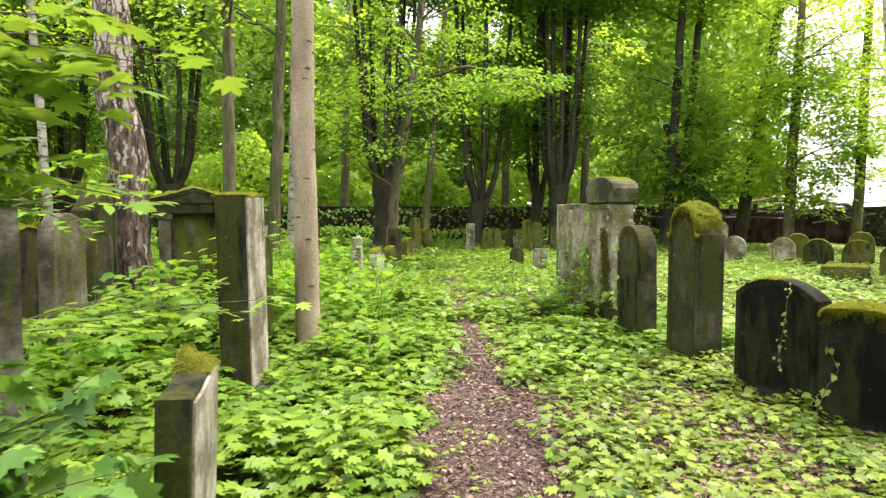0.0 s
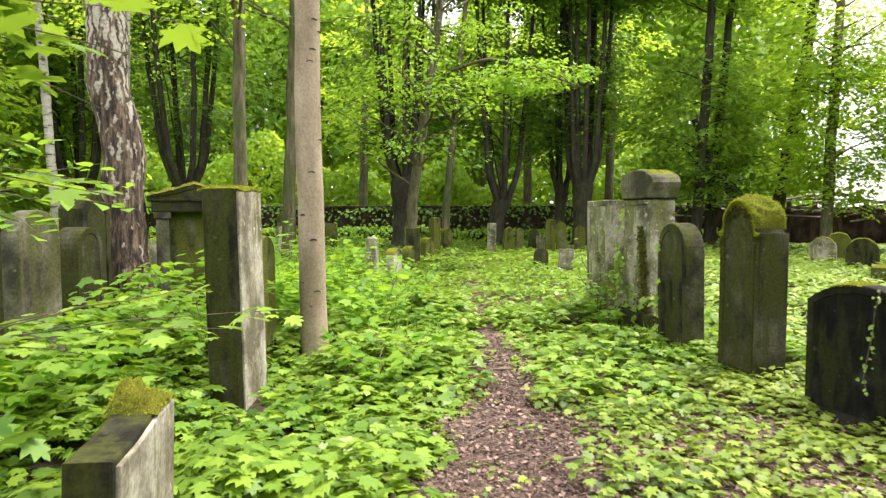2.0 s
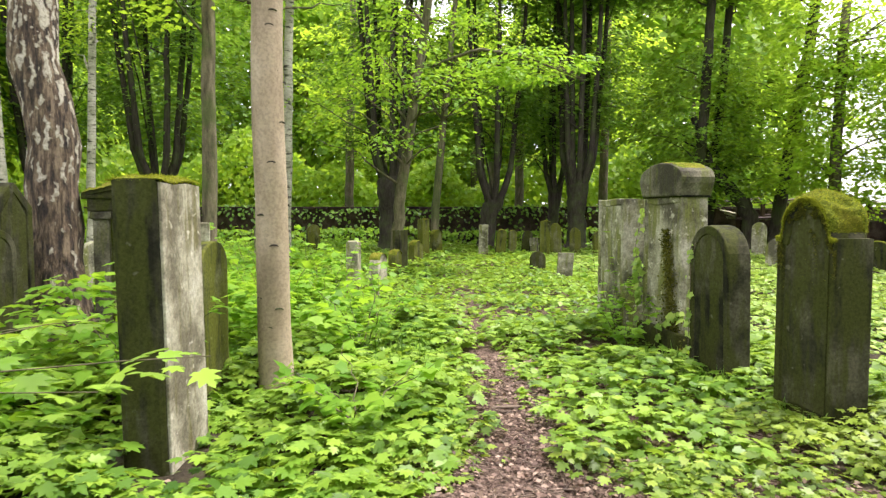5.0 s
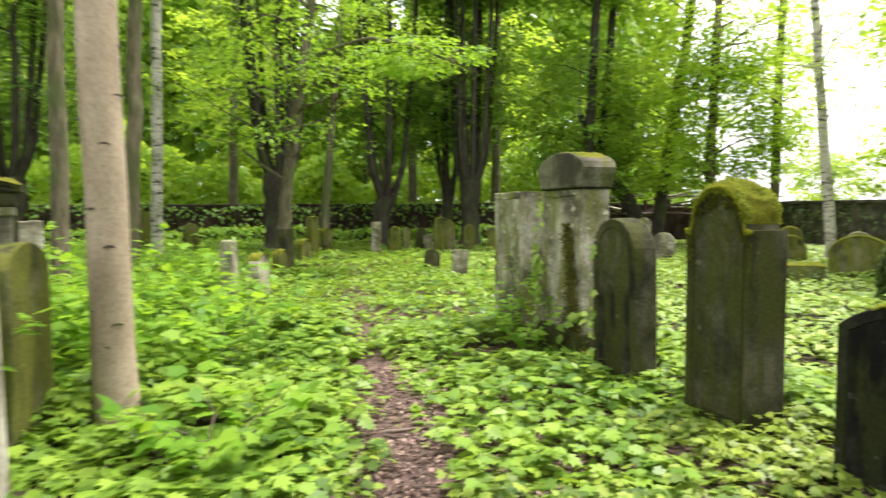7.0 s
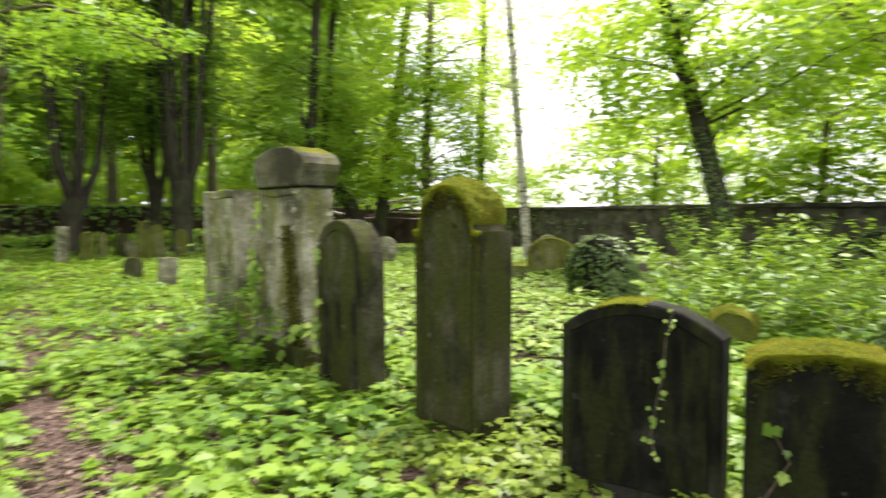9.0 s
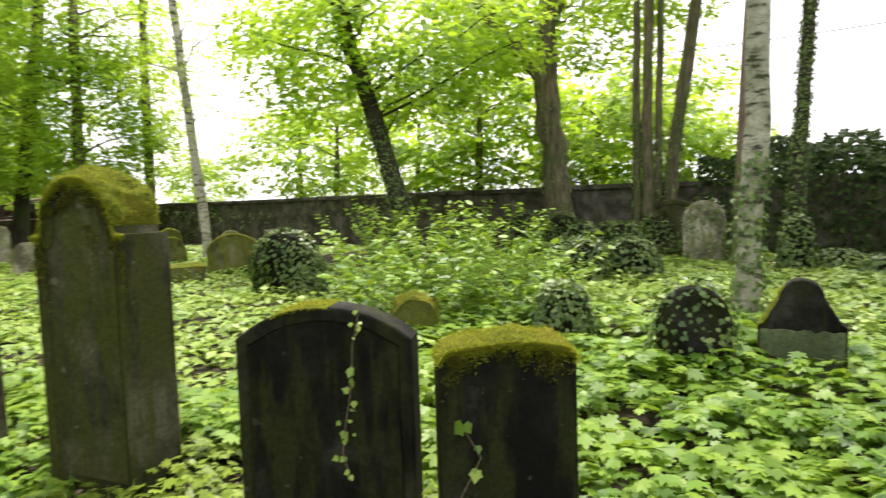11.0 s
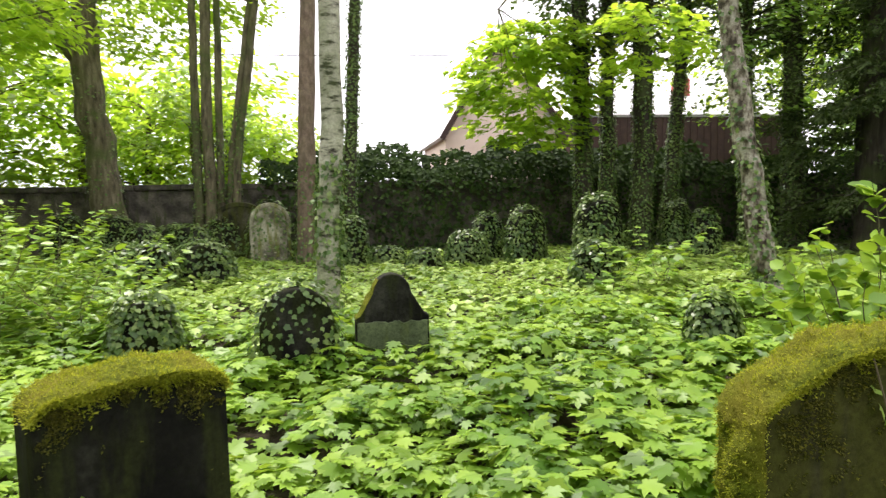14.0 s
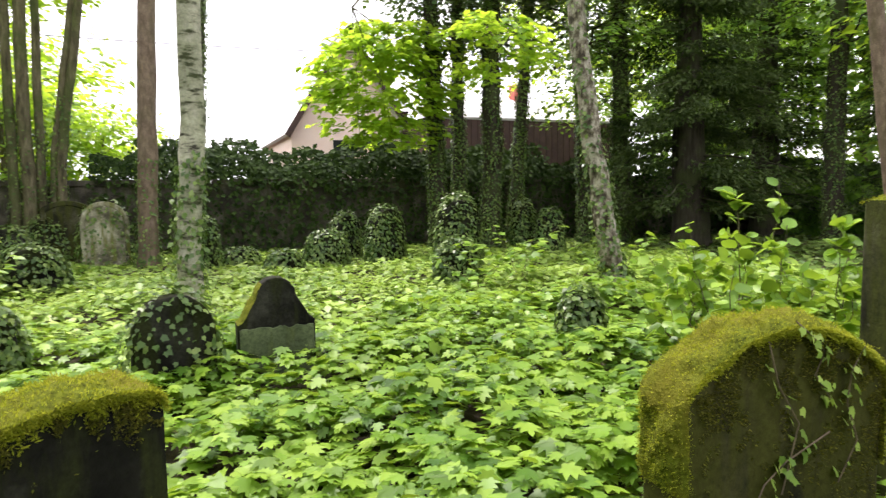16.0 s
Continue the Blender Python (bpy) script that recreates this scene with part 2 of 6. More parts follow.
BARK_RED = bark_material("reddish_pine_bark", [(0.3, (0.10, 0.070, 0.052)), (0.55, (0.20, 0.145, 0.11)), (0.8, (0.30, 0.23, 0.18))], 9.0, (1.2, 1.2, 0.5), 0.02, 0.15)
TWIG = plain_material("dry_twig", (0.06, 0.042, 0.03), (0.19, 0.14, 0.10), 12)
WALL_STONE = stone_material("cemetery_wall_stone", (0.05, 0.045, 0.04), (0.095, 0.085, 0.072), (0.16, 0.145, 0.12), (0.06, 0.07, 0.03), 0.4, 0.7)
WALL_BROWN = stone_material("brown_brick_wall", (0.035, 0.024, 0.02), (0.062, 0.042, 0.034), (0.10, 0.075, 0.06), (0.04, 0.045, 0.02), 0.3, 0.72)
PLASTER = plain_material("salmon_pink_plaster", (0.80, 0.62, 0.53), (0.86, 0.70, 0.61), 1.4, 0.9)
# tile grey is lightened to carry the reflection of the white sky
ROOF_TILE = plain_material("sky_brightened_grey_roof_tiles", (0.40, 0.39, 0.39), (0.56, 0.54, 0.53), 3.0, 0.42, 0.02)
BROWN_WOOD = plain_material("dark_brown_boards", (0.035, 0.018, 0.014), (0.065, 0.035, 0.026), 3.0, 0.8)
RED_BRICK = plain_material("red_brick", (0.36, 0.08, 0.06), (0.45, 0.14, 0.10), 5.0)
GLASS_DARK = plain_material("dark_window_glass", (0.02, 0.022, 0.025), (0.03, 0.034, 0.04), 1.0, 0.1, 0.0)
CABLE = plain_material("cable_rubber", (0.02, 0.02, 0.02), (0.03, 0.03, 0.03), 9.0)

# soil: brown leaf litter on the trodden path, dark mossy earth under the plants, paler turf far off
SOIL, n_, l_, p_ = material("forest_soil")
tc_ = n_.new("ShaderNodeTexCoord")
sep_ = n_.new("ShaderNodeSeparateXYZ")
l_.new(tc_.outputs["Object"], sep_.inputs[0])
litter_ = ramp(n_, l_, noise_node(n_, l_, 38, 7, 0.72, None, False), [(0.36, (0.022, 0.015, 0.012)), (0.47, (0.082, 0.055, 0.042)), (0.57, (0.16, 0.112, 0.085)), (0.70, (0.32, 0.25, 0.19))])
earth_ = ramp(n_, l_, noise_node(n_, l_, 9, 6, 0.66, None, False), [(0.33, (0.018, 0.016, 0.010)), (0.55, (0.045, 0.038, 0.022)), (0.72, (0.055, 0.075, 0.022))])
away_ = n_.new("ShaderNodeMath")
away_.operation, away_.inputs[1].default_value = "SUBTRACT", 0.9
l_.new(sep_.outputs[0], away_.inputs[0])
dist_ = n_.new("ShaderNodeMath")
dist_.operation = "ABSOLUTE"
near_ = n_.new("ShaderNodeMath")
near_.operation, near_.inputs[1].default_value = "MULTIPLY", 0.38
l_.new(away_.outputs[0], dist_.inputs[0])
wob_ = n_.new("ShaderNodeMath")
wob_.operation = "MULTIPLY_ADD"
wob_.inputs[1].default_value = 0.8
l_.new(noise_node(n_, l_, 1.3, 4, 0.6, None, False), wob_.inputs[0])
l_.new(dist_.outputs[0], near_.inputs[0])
l_.new(near_.outputs[0], wob_.inputs[2])
l_.new(mix(n_, l_, ramp(n_, l_, wob_.outputs[0], [(0.0, (1, 1, 1)), (0.82, (1, 1, 1)), (0.98, (0.1, 0.1, 0.1))]), earth_, litter_), p_.inputs["Base Color"])
p_.inputs["Roughness"].default_value = 0.95
p_.inputs["Specular IOR Level"].default_value = 0.15
bump(n_, l_, noise_node(n_, l_, 30, 7, 0.7, None, False), p_, 1.0, 0.03)


# ---- mesh helpers ----
def empty(name, m, label="", category="", group="", kind=""):
    ob = new(name)
    ob.empty_display_size = 0.2
    ob.matrix_world = m
    return tagged(ob, label, category, group, kind)


def part(name, bm, mat, parent=None, label="", smooth=False):
    me = bpy.data.meshes.new(name)
    bm.normal_update()
    bm.to_mesh(me)
    bm.free()
    return mesh_part(name, me, mat, parent, label, smooth)


def mesh_part(name, me, mat, parent=None, label="", smooth=False):
    if mat:
        me.materials.append(mat)
    if smooth:
        me.polygons.foreach_set("use_smooth", [True] * len(me.polygons))
    ob = new(name, me)
    ob.parent = parent
    return tagged(ob, label)


def array_mesh(name, verts, faces):
    """A mesh from arrays: verts (n, 3) and a list of (m, k) index arrays."""
    me = bpy.data.meshes.new(name)
    verts = np.asarray(verts, np.float32)
    me.vertices.add(len(verts))
    me.vertices.foreach_set("co", verts.ravel())
    faces = [np.asarray(f, np.int32) for f in faces if len(f)]
    total = np.concatenate([np.full(len(f), f.shape[1], np.int32) for f in faces])
    loops = np.concatenate([f.ravel() for f in faces])
    me.loops.add(len(loops))
    me.loops.foreach_set("vertex_index", loops)
    me.polygons.add(len(total))
    me.polygons.foreach_set("loop_start", np.concatenate([[0], np.cumsum(total)[:-1]]).astype(np.int32))
    me.update(calc_edges=True)
    return me


LOBED = (np.array([(0, 0, 0), (0.34, -0.03, 0.02), (0.37, 0.17, 0.02), (0.53, 0.42, -0.07), (0.31, 0.56, 0.01), (0, 1, -0.12), (-0.31, 0.56, 0.01), (-0.53, 0.42, -0.07), (-0.37, 0.17, 0.02), (-0.34, -0.03, 0.02)], float),
         [np.array([(0, 1, 2, 3, 4, 5), (0, 5, 6, 7, 8, 9)])])
_half = [(0.16, -0.08, 0.03), (0.34, -0.02, -0.03), (0.27, 0.10, 0.05), (0.44, 0.20, -0.02), (0.60, 0.36, -0.15), (0.43, 0.38, -0.03), (0.27, 0.42, 0.06), (0.35, 0.58, -0.02), (0.40, 0.72, -0.14), (0.25, 0.72, -0.02), (0.12, 0.70, 0.05), (0.13, 0.84, -0.04)]
MAPLE = (np.array([(0, 0, 0)] + _half + [(0, 1.02, -0.20)] + [(-x, y, z) for x, y, z in _half[::-1]], float) * [1.08, 1, 0.4],
         [np.array([tuple(range(0, 14)), (0,) + tuple(range(13, 26))])])
OVAL = (np.array([(0, 0, 0), (0.24, 0.16, 0.03), (0.34, 0.46, 0.03), (0.2, 0.78, 0.0), (0, 1, -0.10), (-0.2, 0.78, 0.0), (-0.34, 0.46, 0.03), (-0.24, 0.16, 0.03)], float),
        [np.array([(0, 1, 2, 3, 4), (0, 4, 5, 6, 7)])])
BROAD = (OVAL[0] * [1.35, 1, 1.3], OVAL[1])
SIMPLE = (np.array([(0, 0, 0), (0.38, 0.42, 0.05), (0, 1, -0.08), (-0.38, 0.42, 0.05)], float), [np.array([(0, 1, 2), (0, 2, 3)])])
BLADE = (np.array([(-0.03, 0, 0), (0.03, 0, 0), (0.02, 0.55, 0.05), (0, 1, 0.22), (-0.02, 0.55, 0.05)], float), [np.array([(0, 1, 2, 3, 4)])])
rng = np.random.default_rng(7)


def unit(v):
    return v / np.maximum(np.linalg.norm(v, axis=-1, keepdims=True), 1e-9)


def leaf_arrays(P, N, T, S, shape):
    """Leaves at P with upper sides N, tips towards T and lengths S."""
    N = unit(N)
    T = unit(T - (T * N).sum(-1, keepdims=True) * N)
    B = np.cross(T, N)
    v, f = shape
    out = P[:, None] + S[:, None, None] * (v[None, :, :1] * B[:, None] + v[None, :, 1:2] * T[:, None] + v[None, :, 2:] * N[:, None])
    base = (np.arange(len(P)) * len(v))[:, None, None]
    return out.reshape(-1, 3), [(base + g[None]).reshape(-1, g.shape[1]) for g in f]


def leaves(name, P, N, T, S, shape, mat, parent=None, label=""):
    return mesh_part(name, array_mesh(name, *leaf_arrays(P, N, T, S, shape)), mat, parent, label)


def tube(points, radii, sides=10, rough=0.0, cap=True):
    """Vertices and faces of a tapered, slightly uneven tube along points."""
    pts = np.asarray(points, float)
    tan = unit(np.gradient(pts, axis=0))
    ref = np.where(np.abs(tan[:, 2:]) > 0.9, np.array([[1.0, 0, 0]]), np.array([[0, 0, 1.0]]))
    a = unit(np.cross(tan, ref))
    b = np.cross(tan, a)
    ang = np.linspace(0, 2 * np.pi, sides, endpoint=False)
    r = np.asarray(radii, float)[:, None] * (1 + rough * rng.normal(0, 1, (len(pts), sides)))
    v = pts[:, None] + r[..., None] * (np.cos(ang)[None, :, None] * a[:, None] + np.sin(ang)[None, :, None] * b[:, None])
    i = np.arange(len(pts) - 1)[:, None] * sides + np.arange(sides)[None]
    j = np.arange(len(pts) - 1)[:, None] * sides + (np.arange(sides)[None] + 1) % sides
    return v.reshape(-1, 3), np.stack([i, j, j + sides, i + sides], -1).reshape(-1, 4)


def joined(tubes):
    vs, fs, k = [], [], 0
    for v, f in tubes:
        vs.append(v)
        fs.append(f + k)
        k += len(v)
    return np.concatenate(vs), [np.concatenate(fs)]


def bend(a, b, n=6, sag=0.0, wob=0.0):
    """A slightly crooked line from a to b."""
    t = np.linspace(0, 1, n)[:, None]
    p = np.asarray(a, float) * (1 - t) + np.asarray(b, float) * t
    p[:, 2] += sag * (np.sin(np.pi * t[:, 0]))
    p[1:-1] += rng.normal(0, wob, (n - 2, 3)) * [1, 1, 0.4]
    return p


def box(sx, sy, sz, cx=0, cy=0, cz=0, bevel=0.0):
    bm = bmesh.new()
    bmesh.ops.create_cube(bm, size=1)
    for v in bm.verts:
        v.co = Vector((v.co.x * sx + cx, v.co.y * sy + cy, v.co.z * sz + cz))
    if bevel:
        bmesh.ops.bevel(bm, geom=bm.edges[:], offset=bevel, segments=2, affect="EDGES", profile=0.6)
    return bm


# ---- trees ----
def crown_points(clumps, radius, per, flat=0.17, droop=0.22, centre=(0, 0, 0)):
    """Leaves in thin fan-shaped sprays, a few stacked over one another, that point outward and hang at their tips."""
    c = np.asarray(clumps, float)
    out = unit((c - np.asarray(centre, float)) * [1, 1, 0] + rng.normal(0, 0.5, c.shape) * [1, 1, 0])
    axis = unit(out + np.array([0, 0, -0.22]) + rng.normal(0, 0.14, c.shape))
    side = unit(np.cross(axis, [0, 0, 1.0]))
    up = np.cross(side, axis)
    k = np.repeat(np.arange(len(c)), per)
    rad = (np.asarray(radius) * np.ones(len(c)))[k]
    tier = rng.integers(-1, 2, len(k))
    u = rng.uniform(-1, 1, len(k))
    v = rng.normal(0, 0.34, len(k)) * (1.15 - 0.55 * u)
    h = tier * (0.10 + 0.5 * flat) + rng.normal(0, 0.035 + 0.09 * flat, len(k)) - droop * (v ** 2 + 0.45 * np.maximum(u, 0) ** 2)
    u = u + 0.22 * tier
    P = c[k] + rad[:, None] * (axis[k] * u[:, None] * 0.85 + side[k] * v[:, None] + up[k] * h[:, None])
    N = up[k] + rng.normal(0, 0.26, (len(k), 3)) + side[k] * (0.5 * v)[:, None]
    T = axis[k] * 0.7 + side[k] * np.sign(v)[:, None] * 0.7 + rng.normal(0, 0.35, (len(k), 3)) + [0, 0, -0.2]
    return P, N, T


def ivy_on_tube(points, radii, count, size, thick=0.06, shape=SIMPLE):
    pts, rr = np.asarray(points, float), np.asarray(radii, float)
    u = rng.uniform(0, len(pts) - 1.001, count)
    i = u.astype(int)
    f = (u - i)[:, None]
    c = pts[i] * (1 - f) + pts[i + 1] * f
    r = rr[i] * (1 - f[:, 0]) + rr[i + 1] * f[:, 0]
    a = rng.uniform(0, 2 * np.pi, count)
    d = np.stack([np.cos(a), np.sin(a), np.zeros(count)], -1)
    P = c + d * (r + rng.uniform(0.005, thick, count))[:, None]
    return P, d + [0, 0, 0.5] + rng.normal(0, 0.35, (count, 3)), rng.normal(0, 0.6, (count, 3)) + [0, 0, -0.8], size * rng.uniform(0.6, 1.3, count)


def make_tree(name, x, y, stems, bark, crown=None, leaf=LEAF_CROWN, size=0.17, per=46, limbs=10, label="", group="", ivy=0, ivy_top=4.0, flat=0.17, sides=12, shape=SIMPLE, flare=1.35, rough=0.03):
    """stems: each a list of (dx, dy, z, radius) from the ground or the crotch upwards; the first is the trunk.
    crown: (centre dx, dy, z, rx, ry, rz, clumps, clump radius)."""
    root = empty(name, pose(x, y, 0), label, "tree", group)
    curves = []
    for s in stems:
        s = np.array(s, float)
        z = np.linspace(0, len(s) - 1, max(4, 5 * (len(s) - 1)))
        pts = np.stack([np.interp(z, range(len(s)), s[:, k]) for k in range(3)], -1)
        pts[1:-1, :2] += rng.normal(0, 0.012 * s[0, 3] / 0.15, (len(pts) - 2, 2))
        rad = np.interp(z, range(len(s)), s[:, 3])
        curves.append((pts, rad))
    p0, r0 = curves[0]
    if p0[0, 2] < 0.05:
        p0 = np.concatenate([[p0[0] - [0, 0, 0.15]], p0[:1], p0[:1] * 0.7 + p0[1:2] * 0.3, p0[1:]])
        r0 = np.concatenate([[r0[0] * flare * 1.1], [r0[0] * flare], [r0[0] * 1.05], r0[1:]])
        curves[0] = (p0, r0)
    mesh_part("trunk", array_mesh("trunk", *[q if k == 0 else [q] for k, q in enumerate(tube(p0, r0, sides, rough))]), bark, root, "", True)
    wood = [tube(p, r, 8, rough) for p, r in curves[1:]]
    if crown:
        for (cx, cy, cz, rx, ry, rz, num, cr) in crown:
            d = unit(rng.normal(0, 1, (num, 3))) * rng.uniform(0.35, 1.0, (num, 1)) ** 0.6
            c = d * [rx, ry, rz] + [cx, cy, cz]
            P, N, T = crown_points(c, cr * rng.uniform(0.6, 1.3, num), per, flat, 0.22, (cx, cy, cz))
            leaves("crown", P, N, T, size * rng.uniform(0.65, 1.25, len(P)), shape, leaf, root)
            for q in c[: limbs]:
                src, rad = curves[rng.integers(len(curves))]
                lo = np.argmin(np.abs(src[:, 2] - (q[2] - 0.35 * np.linalg.norm(q[:2] - src[-1, :2]))))
                wood.append(tube(bend(src[lo], q, 6, 0.15, 0.08), np.linspace(min(rad[lo] * 0.4, 0.04), 0.006, 6), 5))
    for v, f in wood:
        mesh_part("limb", array_mesh("limb", v, [f]), bark, root, "", True)
    if ivy:
        num = max(1, int(1.7 * ivy) // len(curves))
        got = [ivy_on_tube(p[p[:, 2] < ivy_top + 0.8], r[p[:, 2] < ivy_top + 0.8], num, 0.068) for p, r in curves if (p[:, 2] < ivy_top).sum() > 1]
        if got:
            leaves("ivy", *[np.concatenate(q) for q in zip(*got)], SIMPLE, LEAF_IVY, root, "climbing ivy")
    return root


def straight(r, h, lx=0.0, ly=0.0, top=0.55):
    """A single trunk that leans by lx, ly metres over its height."""
    return [[(0, 0, 0, r), (lx * 0.3, ly * 0.3, h * 0.3, r * 0.93), (lx * 0.65, ly * 0.65, h * 0.65, r * 0.8), (lx, ly, h, r * top)]]


def pollard(r, zc, h, n, spread, r_stem, lean=0.0):
    """A thick short bole from whose head many upright stems rise."""
    out = [[(0, 0, 0, r), (lean * 0.4, 0, zc * 0.55, r * 0.82), (lean, 0, zc, r * 1.12)]]
    for k in range(n):
        a = 2 * math.pi * k / n + rng.uniform(-0.3, 0.3)
        d = spread * rng.uniform(0.5, 1.0)
        b = rng.uniform(0.5, 0.9) * r
        out.append([(lean + b * math.cos(a) * 0.5, b * math.sin(a) * 0.5, zc - 0.35, r_stem * 1.3), (lean + (b + d * 0.35) * math.cos(a), (b + d * 0.35) * math.sin(a), zc + 0.9, r_stem),
                    (lean + (b + d * 0.7) * math.cos(a), (b + d * 0.7) * math.sin(a), zc + (h - zc) * 0.5, r_stem * 0.8), (lean + (b + d) * math.cos(a), (b + d) * math.sin(a), h, r_stem * 0.35)])
    return out


# ---- gravestones ----
def arc(cx, cz, rx, rz, a0, a1, n):
    return [(cx + rx * math.cos(radians(a0 + (a1 - a0) * k / (n - 1))), cz + rz * math.sin(radians(a0 + (a1 - a0) * k / (n - 1)))) for k in range(n)]


def outline(kind, w, h, sh=0.0):
    """The front outline of a slab from the foot of its right edge over the top to the left foot; sh: height of the shoulders."""
    a = w / 2
    if kind == "round":
        top = arc(0, h - a, a, a, 0, 180, 15)
    elif kind == "low_arch":
        top = arc(0, sh, a, h - sh, 0, 180, 15)
    elif kind == "segment":
        k = ((h - sh) ** 2 + a * a) / (2 * (h - sh))
        g = math.degrees(math.asin(min(1, a / k)))
        top = arc(0, h - k, k, k, 90 - g, 90 + g, 13)
    elif kind == "shouldered":
        b = a * 0.78
        top = [(a, sh), (b + 0.01, sh)] + arc(0, h - b, b, b, 0, 180, 13) + [(-b - 0.01, sh), (-a, sh)]
    elif kind == "ogee":
        top = [(a, sh), (a * 0.88, sh + 0.02), (a * 0.70, sh + (h - sh) * 0.32)] + arc(0, h - a * 0.5, a * 0.52, a * 0.5, 0, 180, 9) + [(-a * 0.70, sh + (h - sh) * 0.32), (-a * 0.88, sh + 0.02), (-a, sh)]
    elif kind == "shoulders":
        b = a - 0.07
        k = ((h - sh - 0.05) ** 2 + b * b) / (2 * (h - sh - 0.05))
        g = math.degrees(math.asin(min(1, b / k)))
        top = arc(a - 0.09, sh - 0.04, 0.09, 0.09, 0, 60, 5) + arc(0, h - k, k, k, 90 - g * 0.97, 90 + g * 0.97, 13) + arc(-a + 0.09, sh - 0.04, 0.09, 0.09, 120, 180, 5)
    elif kind == "rounded":
        q = h - sh
        top = arc(a - q, sh, q, q, 0, 78, 7) + [(a * 0.4, h + 0.012), (0, h + 0.016), (-a * 0.4, h + 0.008)] + arc(-a + q, sh, q, q, 102, 180, 7)
    elif kind == "gable":
        top = [(a, sh), (a * 0.1, h), (-a * 0.1, h), (-a, sh)]
    else:
        top = [(a, h), (a * 0.3, h + 0.008), (-a * 0.35, h - 0.006), (-a, h)]
    return [(a, -0.12)] + top + [(-a, -0.12)]


def slab(pts, th, bevel=0.012, panel=0.0, depth=0.015):
    """The outline made th thick with worn edges and, if asked, a sunk front panel."""
    bm = bmesh.new()
    front = [bm.verts.new((x, -th / 2, z)) for x, z in pts]
    back = [bm.verts.new((x, th / 2, z)) for x, z in pts]
    f = bm.faces.new(front)
    g = bm.faces.new(back[::-1])
    for k in range(len(pts)):
        j = (k + 1) % len(pts)
        bm.faces.new((front[k], back[k], back[j], front[j]))
    bmesh.ops.recalc_face_normals(bm, faces=bm.faces[:])
    rim = [e for e in bm.edges if any(q in (f, g) for q in e.link_faces)]
    bmesh.ops.bevel(bm, geom=rim, offset=bevel, segments=2, affect="EDGES", profile=0.5)
    if panel:
        fr = max((q for q in bm.faces if q.normal.y < -0.9), key=lambda q: q.calc_area())
        bmesh.ops.inset_region(bm, faces=[fr], thickness=panel, depth=0)
        bmesh.ops.inset_region(bm, faces=[fr], thickness=0.012, depth=-depth)
    return bm


def moss_cap(pts, th, thick=0.04, lo=0.0, x0=-9, x1=9, seed=0, hang=0.045, dome=False):
    """A lumpy cushion of moss over the upper edge of a slab, above height lo."""
    top = [p for p in pts if p[1] >= lo][::-1]
    fine = []
    for (ax, az), (bx, bz) in zip(top, top[1:]):
        k = max(1, int(math.hypot(bx - ax, bz - az) / 0.014))
        fine += [(ax + (bx - ax) * i / k, az + (bz - az) * i / k) for i in range(k)]
    fine.append(top[-1])
    fine = np.array([p for p in fine if x0 <= p[0] <= x1])
    tan = unit(np.gradient(fine, axis=0))
    nor = np.stack([-tan[:, 1], tan[:, 0]], -1)
    rows = 17
    bm = bmesh.new()
    grid = []
    for i, (x, z) in enumerate(fine):
        end = min(1.0, min(i, len(fine) - 1 - i) / 6 + 0.05)
        if dome:
            end = math.sin(math.pi * i / (len(fine) - 1)) ** 0.7
        line = []
        for j in range(rows):
            u = -1 + 2 * j / (rows - 1)
            y = u * (th / 2 + 0.018)
            lump = 0.6 + 0.9 * noise.noise(Vector((x * 9 + seed * 7.3, y * 9, z * 9))) + 0.55 * noise.noise(Vector((x * 31, y * 31 + seed, z * 31))) + 0.35 * noise.noise(Vector((x * 80, y * 80 + seed, z * 80)))
            lift = thick * end * max(0.12, lump) * (1 - 0.75 * abs(u) ** 3)
            drop = -hang * max(0.0, abs(u) - 0.8) / 0.2 * max(0.15, 0.5 + 0.6 * noise.noise(Vector((x * 7, seed + 3.1 + u, 0))) + 0.35 * noise.noise(Vector((x * 23, seed + 1.7, u))) + 0.35 * noise.noise(Vector((x * 60, seed, u))))
            line.append(bm.verts.new((x + nor[i, 0] * (lift + drop), y, z + nor[i, 1] * (lift + drop))))
        grid.append(line)
    for a, b in zip(grid, grid[1:]):
        for j in range(rows - 1):
            bm.faces.new((a[j], b[j], b[j + 1], a[j + 1]))
    bmesh.ops.recalc_face_normals(bm, faces=bm.faces[:])
    if sum(f.normal.z for f in bm.faces) < 0:
        bmesh.ops.reverse_faces(bm, faces=bm.faces[:])
    return bm


def shell_leaves(w, th, h, count, size, thick=0.07, sides=True):
    """Ivy leaves over a slab-shaped body with a rounded head."""
    d = unit(rng.normal(0, 1, (count, 3)) * [1.1, 0.9, 1])
    d[:, 2] = np.abs(d[:, 2])
    q = np.sign(d) * np.abs(d) ** 0.78
    P = q * [w / 2 * 1.12, th / 2 * 1.12, h] * rng.uniform(0.97, 1.0 + thick / max(w, 0.2), (count, 1))
    low = rng.uniform(0, 1, count) < 0.45
    P[low, 2] *= rng.uniform(0.0, 1, low.sum())
    N = d * [1, 1.4, 0.8] + rng.normal(0, 0.3, (count, 3)) + [0, 0, 0.35]
    T = rng.normal(0, 0.5, (count, 3)) + [0, 0, -0.9] + d * [0.5, 0.5, 0]
    return P, N, T, size * rng.uniform(0.6, 1.3, count)


